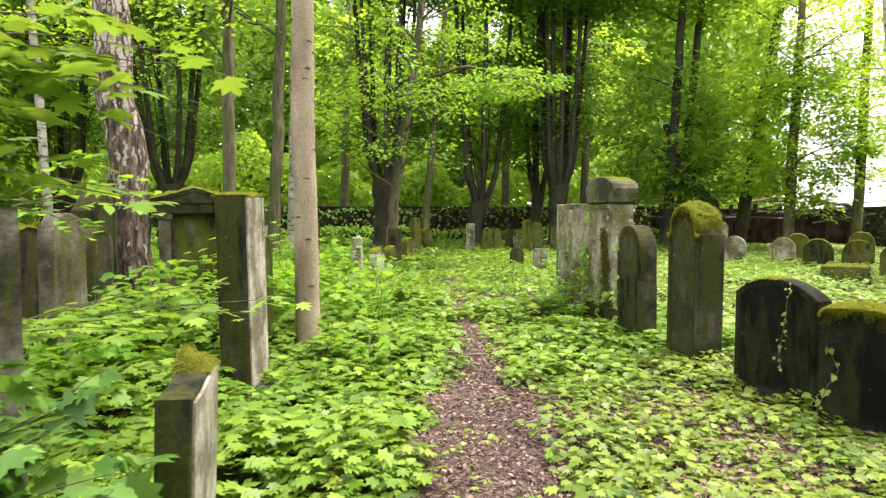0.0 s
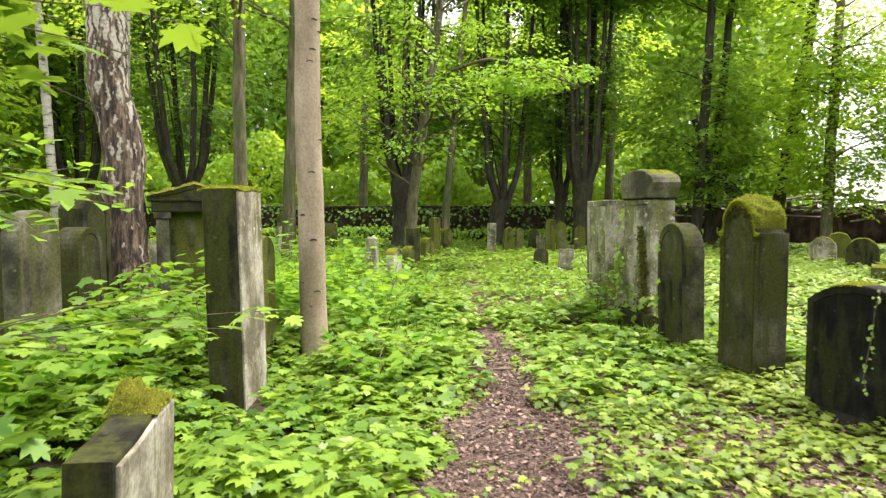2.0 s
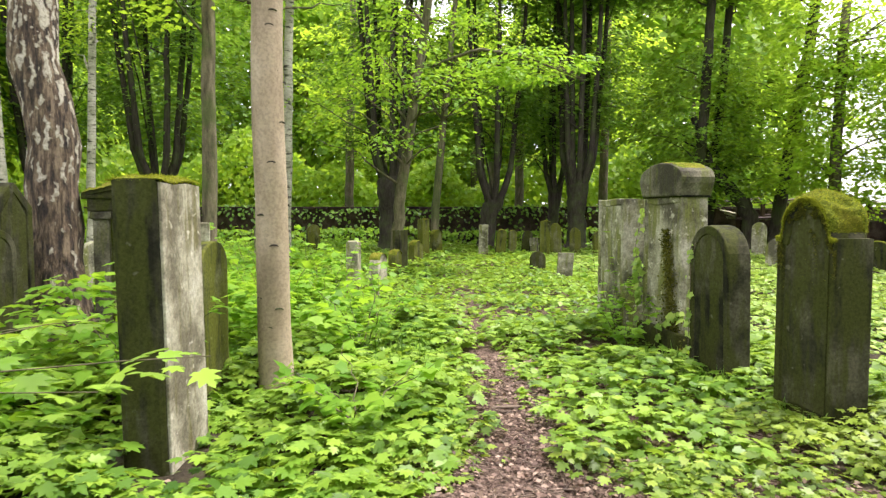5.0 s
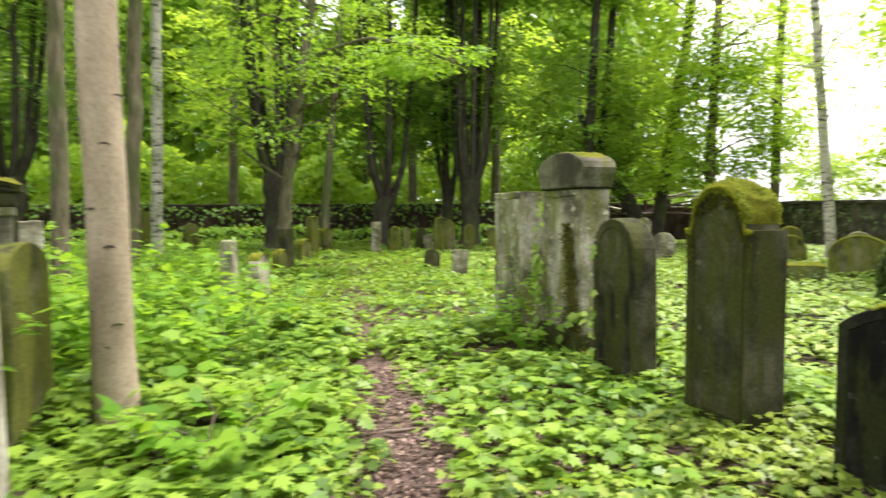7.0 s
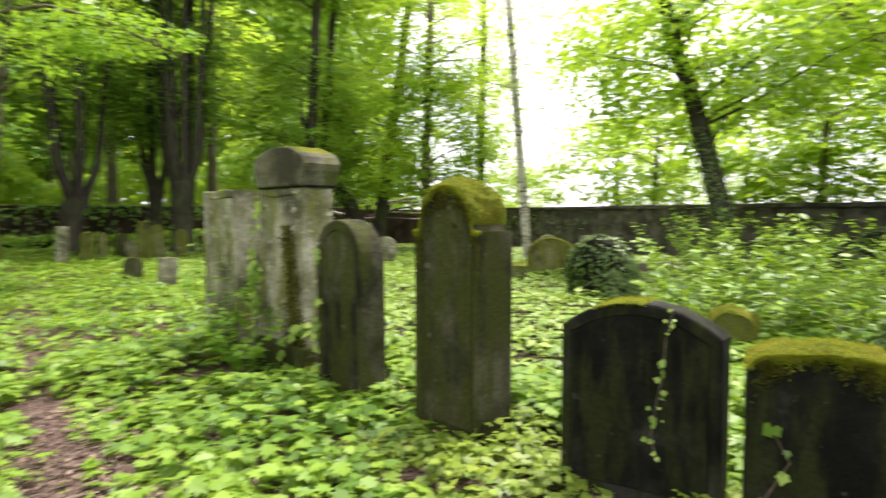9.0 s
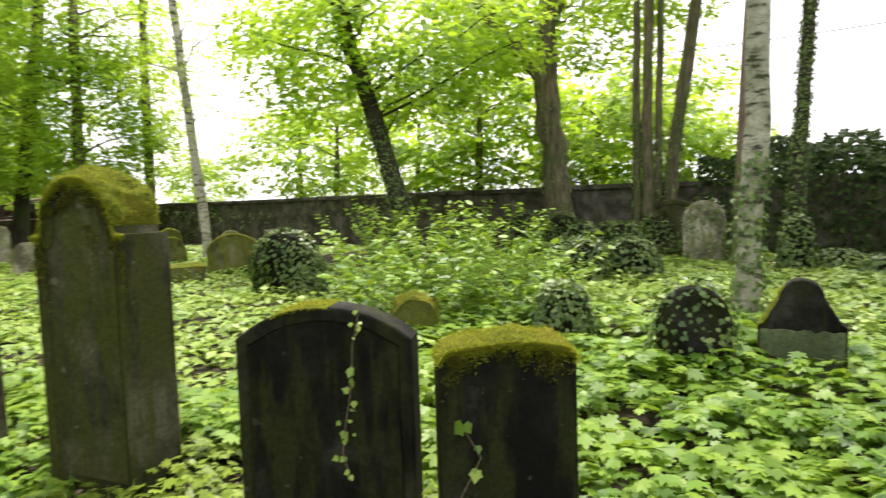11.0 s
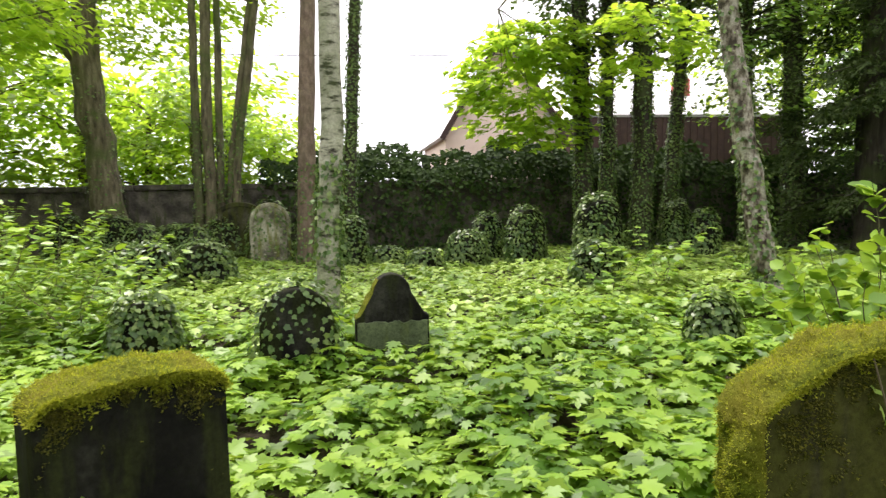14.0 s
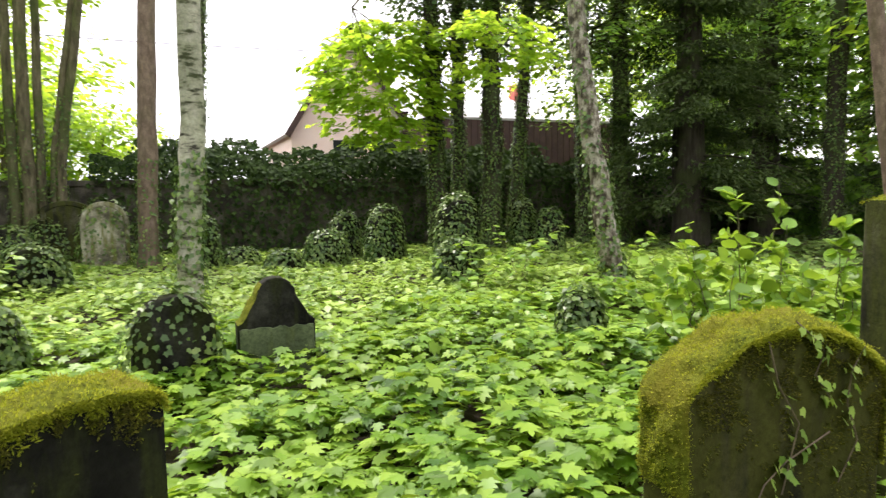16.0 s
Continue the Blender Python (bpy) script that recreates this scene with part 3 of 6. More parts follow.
def gravestone(x, y, rz, w, th, kind, h, sh=0.0, mat=STONE_DARK, label="", group="", moss=0.0, moss_lo=None, moss_x=(-9, 9), panel=0.0, ivy=0, ivy_size=0.07, plinth=0.0, tilt=(0, 0), face=None, bevel=0.012, lines=0, name="gravestone", fringe=0.0, dome=False):
    root = empty(name, pose(x, y, 0, tilt[0], tilt[1], 0) @ pose(0, 0, 0, 0, 0, rz), label, "gravestone", group)
    pts = outline(kind, w, h, sh)
    if moss_lo is not None and sh and moss_lo < sh - 0.15 and kind in ("segment", "shoulders"):
        pts = pts[:1] + [(w / 2, moss_lo)] + pts[1:-1] + [(-w / 2, moss_lo)] + pts[-1:]
    part("slab", slab(pts, th, bevel, panel), mat, root)
    if panel:
        cz = h * 0.5
        inner = [(px * (1 - 2.6 * panel / w), cz + (max(pz, 0.02) - cz) * (1 - 2.6 * panel / h)) for px, pz in pts]
        bm = slab(inner, 0.01, 0.003)
        for v in bm.verts:
            v.co.y -= th / 2 - 0.012
        plate = part("panel", bm, mat, root)
        for k in range(lines):
            part("inscription_line", box(w * (0.44 - 0.05 * (k % 2)), 0.004, 0.007, 0, -th / 2 + 0.006, h * 0.62 - 0.075 * k), STONE_BLACK, plate, "worn illegible inscription")
    if plinth:
        part("plinth", box(w + 0.12, th + 0.12, plinth + 0.1, 0, 0, plinth / 2 - 0.05, 0.015), mat, root)
    if face:
        inner = [(px * 0.95, max(-0.1, pz - 0.02)) for px, pz in pts]
        bm = slab(inner, 0.02, 0.006)
        for v in bm.verts:
            v.co.y -= th / 2 + 0.004
        part("face", bm, face, root, "pale flaking front face")
    if moss:
        cushion = part("moss", moss_cap(pts, th, moss, (sh if sh else h * 0.8) if moss_lo is None else moss_lo, *moss_x, seed=x + y, hang=0.01 if dome else min(0.04, moss * 0.6), dome=dome), MOSS, root, "yellow-green cushion moss", True)
        if math.hypot(x, y - 3) < 5:
            me = cushion.data
            co, no = np.empty(len(me.vertices) * 3), np.empty(len(me.vertices) * 3)
            me.vertices.foreach_get("co", co)
            me.vertices.foreach_get("normal", no)
            pick = rng.integers(0, len(me.vertices), min(16000, 7 * len(me.vertices)))
            P, D = co.reshape(-1, 3)[pick] + rng.normal(0, 0.006, (len(pick), 3)), no.reshape(-1, 3)[pick]
            T = D + rng.normal(0, 0.5, (len(pick), 3))
            tagged(leaves("moss_fuzz", P - D * 0.004, np.cross(T, rng.normal(0, 1, (len(pick), 3))), T, rng.uniform(0.006, 0.014, len(pick)), (SIMPLE[0] * [0.5, 1, 1], SIMPLE[1]), LEAF_MOSS, cushion), kind="stuff")
    if fringe:
        # loose tufts that creep down the front from the cushion
        num, zt = 15000, np.array(pts)
        px = rng.uniform(-w / 2 + 0.01, w / 2 - 0.01, num)
        order = np.argsort(zt[1:-1, 0])
        top = np.interp(px, zt[1:-1][order, 0], zt[1:-1][order, 1])
        if moss_x[0] > -9:
            top = np.minimum(top, h - 0.02)
        down = rng.exponential(fringe, num)
        pz = top - 0.015 - down
        patch = np.array([noise.noise(Vector((a * 7, b * 6, x))) + 0.6 * noise.noise(Vector((a * 21, b * 17, y))) for a, b in zip(px, pz)])
        ok = (pz > 0.05) & (patch > -0.12 + 0.3 * np.minimum(1, down / (3 * fringe)))
        k = int(ok.sum())
        tufts = np.stack([px, np.full(num, -th / 2 - 0.002), pz], -1)[ok]
        T = np.array([0, -0.9, 0.1]) + rng.normal(0, 0.6, (k, 3))
        tagged(leaves("creeping_moss", tufts, np.cross(T, rng.normal(0, 1, (k, 3))), T, rng.uniform(0.006, 0.015, k), (SIMPLE[0] * [0.6, 1, 1], SIMPLE[1]), LEAF_TUFT, root, "dull olive moss creeping over the face"), kind="stuff")
        # the soft lower rim of the cushion
        num = 9000
        px = rng.uniform(max(-w / 2 + 0.01, moss_x[0]), min(w / 2 - 0.01, moss_x[1]), num)
        top = np.interp(px, zt[1:-1][order, 0], zt[1:-1][order, 1])
        reach = np.array([0.5 + noise.noise(Vector((a * 11, x, 0.4))) + 0.5 * noise.noise(Vector((a * 37, y, 0.8))) for a in px])
        pz = top - 0.005 - rng.exponential(0.014, num) * np.clip(reach, 0.15, 1.6)
        T = np.array([0, -0.7, 0.15]) + rng.normal(0, 0.6, (num, 3))
        rim = np.stack([px, -th / 2 - rng.uniform(0, 0.014, num), pz], -1)
        tagged(leaves("moss_rim", rim, np.cross(T, rng.normal(0, 1, (num, 3))), T, rng.uniform(0.007, 0.019, num), (SIMPLE[0] * [0.4, 1, 1], SIMPLE[1]), LEAF_MOSS, root, "yellow-green moss hanging over the edge"), kind="stuff")
    if ivy:
        leaves("ivy", *shell_leaves(w + 0.06, th + 0.10, h + 0.04, ivy, ivy_size), LOBED if x < 8 else SIMPLE, LEAF_IVY, root, "glossy dark ivy")
    return root


# ---- ground ----
def ground_height(x, y):
    return 0.03 * noise.noise(Vector((x * 0.5, y * 0.5, 0.3))) + 0.012 * noise.noise(Vector((x * 2.1, y * 2.1, 1.3)))


def path_centre(y):
    return float(np.interp(y, [0, 4, 4.4, 5.1, 6, 8.5, 14, 30], [0.16, 0.19, 0.27, 0.33, 0.35, 0.31, 0.18, 0.3])) + 0.05 * math.sin(y * 1.9) * min(1, max(0, y - 6) / 4)


def path_half(y):
    return float(np.interp(y, [0, 4, 4.4, 5.1, 6, 7, 8.5, 12, 30], [0.60, 0.62, 0.57, 0.44, 0.28, 0.22, 0.16, 0.10, 0.06]))


def make_ground():
    xs = np.unique(np.concatenate([np.linspace(-400, -30, 12), np.linspace(-30, -8, 23), np.linspace(-8, 10, 121), np.linspace(10, 40, 31), np.linspace(40, 400, 12)]))
    ys = np.unique(np.concatenate([np.linspace(-400, -30, 12), np.linspace(-30, -4, 27), np.linspace(-4, 14, 121), np.linspace(14, 44, 31), np.linspace(44, 400, 12)]))
    v = [(x, y, ground_height(x, y)) for y in ys for x in xs]
    k = len(xs)
    i = (np.arange(len(ys) - 1)[:, None] * k + np.arange(k - 1)[None]).ravel()
    ob = mesh_part("ground", array_mesh("ground", v, [np.stack([i, i + 1, i + k + 1, i + k], -1)]), SOIL, None, "", True)
    tagged(ob, "dark woodland soil with a trodden path of brown leaf litter", "ground", "", "structure")


make_ground()

# ---- walls and buildings ----
def wall_line(name, a, b, z, th, mat, label, coping=True):
    """A straight garden wall with a coping of separate slabs."""
    a, b = Vector((*a, 0)), Vector((*b, 0))
    d = b - a
    root = empty(name, Matrix.Translation((a + b) / 2) @ Matrix.Rotation(math.atan2(d.y, d.x), 4, "Z"), label, "wall", "", "structure")
    part("masonry", box(d.length, th, z + 0.2, 0, 0, z / 2 - 0.1, 0.02), mat, root)
    if coping:
        num = int(d.length / 1.1)
        step = d.length / num
        stone = None
        for k in range(num):
            if stone is None:
                ob = part("coping_stone", box(step - 0.025, th + 0.14, 0.13, 0, 0, 0, 0.025), mat, root)
                stone = ob.data
            else:
                ob = new("coping_stone", stone)
                ob.parent = root
            ob.location = (-d.length / 2 + step * (k + 0.5), rng.uniform(-0.015, 0.015), z + 0.055 + rng.uniform(-0.01, 0.01))
            ob.rotation_euler = (rng.uniform(-0.01, 0.01), rng.uniform(-0.01, 0.01), 0)
    return root


wall_line("wall_north", (-34, 33.5), (14.0, 33.5), 1.62, 0.45, WALL_BROWN, "low dark brown brick wall behind the trees")
wall_line("wall_east", (15.6, -19.7), (19.8, 33.5), 1.62, 0.42, WALL_STONE, "old grey stone cemetery wall with dark coping slabs")
wall_line("wall_west", (-34, -20), (-34, 33.3), 2.0, 0.45, WALL_BROWN, "dark brown brick wall far off between trees")
wall_line("wall_south", (-34, -20), (30, -20), 2.0, 0.45, WALL_BROWN, "dark brown brick wall far off between trees")


def make_house():
    """A pink gabled house with a steep roof, and a dark timber annex."""
    root = empty("house", pose(31, -3.1, 0, 0, 0, 0), "salmon-pink plastered house with steep grey tiled roof beyond the wall", "house")
    bm = bmesh.new()
    w, e, r, dep = 2.65, 4.3, 8.6, 9.0
    pts = [(0, w, 0), (0, w, e), (0, 0, r), (0, -w, e + 0.9), (0, -w, 0)]
    a = [bm.verts.new(p) for p in pts]
    b = [bm.verts.new((dep, y, z)) for _, y, z in pts]
    bm.faces.new(a)
    bm.faces.new(b[::-1])
    for k in range(5):
        bm.faces.new((a[k], b[k], b[(k + 1) % 5], a[(k + 1) % 5]))
    bmesh.ops.recalc_face_normals(bm, faces=bm.faces[:])
    part("wall", bm, PLASTER, root)
    for s in (1, -1):
        slope = math.atan2(r - e, w)
        ln = math.hypot(w, r - e) + 0.7
        ob = part("roof", box(dep + 1.2, ln, 0.16, 0, 0, 0, 0.02), ROOF_TILE, root)
        ob.matrix_local = Matrix.Translation((dep / 2 - 0.1, s * (w + 0.35 * math.cos(slope)) / 2, (r + e) / 2 - 0.05)) @ Matrix.Rotation(-s * slope, 4, "X")
        bargeboard = part("bargeboard", box(0.06, ln, 0.26, 0, 0, 0, 0.01), BROWN_WOOD, root, "brown wooden bargeboard")
        bargeboard.matrix_local = Matrix.Translation((-0.74, s * (w + 0.35 * math.cos(slope)) / 2, (r + e) / 2 - 0.1)) @ Matrix.Rotation(-s * slope, 4, "X")
    win = part("window", box(0.06, 0.9, 1.2, -0.02, 0.3, 3.2, 0.01), GLASS_DARK, root, "dark window")
    part("window_frame", box(0.05, 1.02, 0.08, -0.05, 0.3, 2.58), STONE_PALE, win)
    chim = part("chimney", box(0.5, 0.42, 1.0, 0.4, -w - 0.1, e + 0.35, 0.02), RED_BRICK, root)
    part("chimney_cap", box(0.6, 0.5, 0.08, 0.4, -w - 0.1, e + 0.9, 0.01), BROWN_WOOD, chim)
    shed = empty("annex", pose(27, -10.3, 0), "long dark brown boarded annex with a grey roof", "building")
    part("body", box(5, 9.2, 4.6, 2.5, 0, 2.3, 0.02), BROWN_WOOD, shed)
    for k in range(30):
        part("board", box(0.03, 0.26, 4.5, -0.016, -4.5 + 0.31 * k, 2.3), BROWN_WOOD, shed)
    roof = part("roof", box(5.4, 9.8, 0.12, 0, 0, 0, 0.02), ROOF_TILE, shed)
    roof.matrix_local = Matrix.Translation((2.5, 0, 5.3)) @ Matrix.Rotation(-0.3, 4, "Y")
    win = part("window", box(0.06, 0.6, 0.8, -0.05, 1.1, 2.6, 0.01), GLASS_DARK, shed)
    part("window_frame", box(0.05, 0.1, 0.86, -0.08, 1.42, 2.6), STONE_PALE, win, "white window frame")
    gable = empty("brick_gable", pose(32, -12.5, 0), "small red brick gable showing over the annex roof", "building")
    part("wall", box(0.6, 0.7, 6.9, 0, 0, 3.45, 0.02), RED_BRICK, gable)


make_house()


def make_shelter():
    """A collapsed lean-to with boards and logs on the north-east wall."""
    root = empty("collapsed_shelter", pose(14.5, 30.2, 0, 0, 0, -8), "collapsed dark shelter with fallen boards and rubble by the wall", "shed")
    part("back_wall", box(9, 0.3, 1.7, 0, 1.2, 0.8, 0.02), WALL_BROWN, root)
    for k in range(9):
        ob = part("post", box(0.16, 0.16, 1.9, 0, 0, 0, 0.01), BROWN_WOOD, root)
        ob.matrix_local = pose(-4.2 + 1.05 * k, 0.2, 0.9, rng.uniform(-6, 6), rng.uniform(-6, 6), 0)
    for k in range(34):
        ob = part("board", box(rng.uniform(1.2, 2.8), 0.2, 0.05, 0, 0, 0, 0.006), (BROWN_WOOD, TWIG, STONE_GREY)[k % 3], root)
        ob.matrix_local = pose(rng.uniform(-4.4, 4.4), rng.uniform(-0.3, 0.8), 1.2 + rng.uniform(0, 0.85), rng.uniform(-18, 18), rng.uniform(-14, 14), rng.uniform(-40, 40))


make_shelter()
cable_v, cable_f = tube(bend((26, 18, 6.9), (26, -14, 7.4), 12, -0.5), [0.016] * 12, 6)
tagged(mesh_part("power_cable", array_mesh("power_cable", cable_v, [cable_f]), CABLE), "thin black overhead power cable beyond the wall", "cable")

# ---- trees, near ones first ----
beech = make_tree("young_beech", -1.51, 7.22, [[(0, 0, 0, 0.135), (-0.03, 0, 2.5, 0.125), (-0.05, 0, 5.0, 0.115), (-0.1, 0.1, 9.0, 0.08)]], BARK_BEECH, [(0, 0, 8.6, 2.6, 2.6, 2.2, 70, 0.7)], LEAF_SUNLIT, 0.11, 40, 14,
                  "slim young tree with smooth grey-brown trunk and bud scars", sides=20, rough=0.006, flare=1.12)
scar_bm = bmesh.new()
sv, sf = tube([(0.035 * math.cos(a), -0.004 * abs(math.cos(a)), 0.016 * math.sin(a)) for a in np.linspace(0.15, math.pi - 0.15, 7)], [0.002, 0.005, 0.007, 0.008, 0.007, 0.005, 0.002], 5)
sv = [scar_bm.verts.new(p) for p in sv]
for q in sf:
    scar_bm.faces.new([sv[i] for i in q])
scar = None
for k in range(46):
    z, a = 0.35 + 4.9 * (k + rng.uniform(-0.3, 0.3)) / 46, rng.uniform(0, 2 * math.pi)
    if scar is None:
        scar = part("branch_scar", scar_bm, BARK_DARK, beech)
        ob = scar
    else:
        ob = new("branch_scar", scar.data)
        ob.parent = beech
    r = 0.133 - 0.0042 * z
    ob.matrix_local = Matrix.Translation((-0.012 * z + r * math.sin(a), -r * math.cos(a), z)) @ Matrix.Rotation(a, 4, "Z")

make_tree("old_birch", -4.06, 8.55, [[(0, 0, 0, 0.29), (-0.05, 0, 1.2, 0.25), (-0.18, 0, 3.2, 0.222), (-0.52, 0.1, 7, 0.18), (-0.7, 0.2, 11, 0.1)]], BARK_BIRCH_OLD, [(-0.5, 0, 9.5, 3, 3, 2.6, 60, 0.9)], LEAF_SUNLIT, 0.12, 40, 10,
          "thick old birch with black fissured white bark", sides=24, rough=0.03)
make_tree("mossy_maple", -4.83, 14.6, straight(0.15, 10, 0.1, 0.2), BARK_GREY, [(0, 0, 8, 3, 3, 3, 60, 0.9)], LEAF_SUNLIT, 0.15, 40, 12, "slender grey mossy trunk among the graves")
make_tree("mossy_maple", -4.6, 17.5, straight(0.17, 11, 0.5, 0), BARK_GREY, [(0, 0, 8.5, 3, 3, 3, 60, 0.9)], LEAF_CROWN, 0.15, 40, 12, "slender grey mossy trunk among the graves")
make_tree("slim_birch", -8.9, 14.8, straight(0.10, 10, -0.5, 0), BARK_BIRCH, [(0, 0, 8, 2, 2, 2.5, 40, 0.8)], LEAF_SUNLIT, 0.12, 40, 8, "slim white birch trunk leaning among trees", "slim birches")
make_tree("slim_birch", -4.35, 18.6, straight(0.13, 11, 0.3, 0), BARK_BIRCH, [(0, 0, 9, 2, 2, 2.5, 40, 0.8)], LEAF_SUNLIT, 0.12, 40, 8, "slim white birch with dark bark patches", "slim birches")
make_tree("slim_birch", -10.2, 20, straight(0.12, 11, 0.4, 0), BARK_BIRCH, [(0, 0, 8, 2, 2, 2.5, 40, 0.8)], LEAF_SUNLIT, 0.12, 40, 8, "slim white birch trunk leaning among trees", "slim birches")
make_tree("young_maple", -1.65, 20.3, [[(0, 0, 0, 0.19), (0.05, 0, 1.5, 0.16), (0.45, 0, 4.2, 0.14), (0.95, 0, 7.5, 0.11), (1.1, 0, 10, 0.06)]], BARK_GREY,
          [(0.2, -1.6, 4.3, 2.7, 1.4, 1.7, 44, 0.75), (1.0, 0, 8.0, 3, 3, 1.6, 36, 0.8)], LEAF_SPRAY, 0.14, 38, 16, "slender leaning maple with bright green leaf sprays", ivy=0)
make_tree("young_maple", -0.75, 25.5, [[(0, 0, 0, 0.16), (0.15, 0, 2.5, 0.14), (0.6, 0, 7, 0.11), (1, 0, 11, 0.05)]], BARK_GREY, [(0.8, -2.6, 6.6, 3.2, 1.6, 1.2, 34, 0.8)], LEAF_SPRAY, 0.15, 36, 14, "slender maple trunk with spreading light green branches")
# a bright branch that reaches over the path
make_tree("overhanging_maple", 2.6, 16.9, [[(-3.2, 3.6, 5.6, 0.05), (-2, 2.2, 5.7, 0.04), (-1, 0.8, 5.2, 0.03), (0.3, -0.2, 4.4, 0.012)]], BARK_GREY, [(-0.75, 0.4, 4.85, 1.6, 1.2, 0.45, 34, 0.5)], LEAF_SPRAY, 0.14, 36, 14,
          "long maple branch with bright leaves over the path")

POLLARDS = [(-2.45, 27.2, 0.5, 2.7, 12, 9, 1.2, 0.12, 0.0), (1.25, 28.2, 0.36, 2.0, 12, 5, 1.5, 0.12, 0.35), (4.3, 30.4, 0.26, 2.3, 11, 4, 0.9, 0.10, 0.1), (5.05, 28.8, 0.42, 2.6, 13, 10, 1.1, 0.12, 0.0),
            (-9.8, 23.5, 0.45, 2.4, 11, 6, 1.4, 0.11, 0.0), (-14.5, 25, 0.4, 2.2, 12, 6, 1.4, 0.12, 0.0)]
for x, y, r, zc, h, num, spread, rs, lean in POLLARDS:
    # the second, high crown lies mostly above view, added to shade the wood below
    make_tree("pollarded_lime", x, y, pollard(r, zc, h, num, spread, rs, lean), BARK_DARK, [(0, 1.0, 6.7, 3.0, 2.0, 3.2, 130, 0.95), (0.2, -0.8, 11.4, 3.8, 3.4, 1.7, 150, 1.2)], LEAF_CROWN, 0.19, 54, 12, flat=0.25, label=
              "dark pollarded lime tree with many upright stems", group="pollarded limes", sides=14, rough=0.06)
for x, y, h in ((3.3, 35.6, 12), (2.0, 36.4, 12), (-5.5, 36, 13), (7.6, 35.5, 12)):
    make_tree("pale_trunk_tree", x, y, straight(0.24, h, 0.3, 0), BARK_GREY, [(0, 0, 8.2, 3.0, 2.4, 3.6, 60, 0.95)], LEAF_SUNLIT, 0.21, 42, 8, "pale grey trunk of a tree behind the wall", "trees behind the wall")
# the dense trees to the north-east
# palest leaf tone on the eastern side stands for light from the open field
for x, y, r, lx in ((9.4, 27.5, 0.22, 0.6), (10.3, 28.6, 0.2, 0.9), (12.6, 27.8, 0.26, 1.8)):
    # high second crown, added out of view to shade the tops of the lower one
    make_tree("dense_maple", x, y, straight(r, 12, lx, 0), BARK_DARK, [(0.2, 0.3, 4.8, 2.9, 2.0, 3.3, 125, 0.85), (0.3, -0.2, 11.2, 3.4, 2.8, 1.8, 90, 1.1)], LEAF_SUNLIT if x > 12 else LEAF_MID, 0.20, 46, 14, flat=0.25, label= "full leafy maple with dark trunk", group="leafy maples")
make_tree("sunlit_maple", 12.9, 24.4, straight(0.2, 10, 0.3, 0), BARK_GREY, [(0.6, 0.2, 4.5, 2.7, 2.0, 3.2, 210, 0.8), (0.9, 0, 8.2, 3.2, 2.6, 2.4, 100, 0.9)], LEAF_SUNLIT, 0.18, 50, 14, flat=0.25, label= "maple at the edge of the trees, coloured bright yellow-green as sunlit")
make_tree("dark_leaning_trunk", 11.6, 27.6, [[(0, 0, 0, 0.34), (0, 0, 1.3, 0.3), (-0.5, 0, 2.1, 0.27), (-1.5, 0.2, 3.2, 0.2), (-2.2, 0.3, 5.2, 0.12)]], BARK_DARK, None, label="dark old trunk leaning over beside the graves")
# east side
make_tree("slim_birch", 13.3, 18.8, straight(0.14, 11, -1.0, 0.2), BARK_BIRCH, [(-0.6, 0, 6.6, 1.8, 1.8, 3.6, 70, 0.7)], LEAF_SUNLIT, 0.12, 30, 10, "slim white birch against the white sky", "slim birches")
make_tree("ivy_maple", 15.6, 24.6, straight(0.19, 11, 0.2, 0), BARK_GREY, [(0, 0, 5.6, 1.7, 1.5, 3.2, 70, 0.7)], LEAF_SUNLIT, 0.16, 36, 12, "slim tree with leaves along its trunk")
make_tree("leaning_maple", 13.7, 11.95, [[(0, 0, 0, 0.27), (-0.3, 0.25, 1.6, 0.22), (-0.8, 0.75, 4.2, 0.19), (-1.3, 1.45, 7, 0.15), (-1.4, 1.6, 10, 0.08)]], BARK_DARK, [(1.0, 1.4, 5.6, 3.4, 4.8, 2.2, 290, 0.85)], LEAF_SUNLIT, 0.20, 44, 14,
          "leaning dark-barked maple with bright airy crown and ivy", ivy=1300, ivy_top=2.6, flat=0.25)
make_tree("forked_maple", 17.15, 9.5, [[(0, 0, 0, 0.42), (0, 0.15, 2.1, 0.34), (0, 0.42, 4.7, 0.32), (0, 0.28, 6.0, 0.26), (0, 0.1, 9, 0.18)], [(0, 0.42, 4.5, 0.22), (-0.05, 1.1, 5.4, 0.2), (-0.1, 1.9, 6.2, 0.17), (-0.2, 2.8, 7.8, 0.11)], [(0, 0.3, 5.8, 0.16), (0.1, -0.7, 7.8, 0.1)]], BARK_GREY,
          [(1.9, 0.6, 7.4, 2.4, 4.8, 2.4, 220, 0.85)], LEAF_SUNLIT, 0.20, 44, 12, "forked tree with mossy ivy-grown trunk", ivy=900, ivy_top=4.0, flat=0.25)
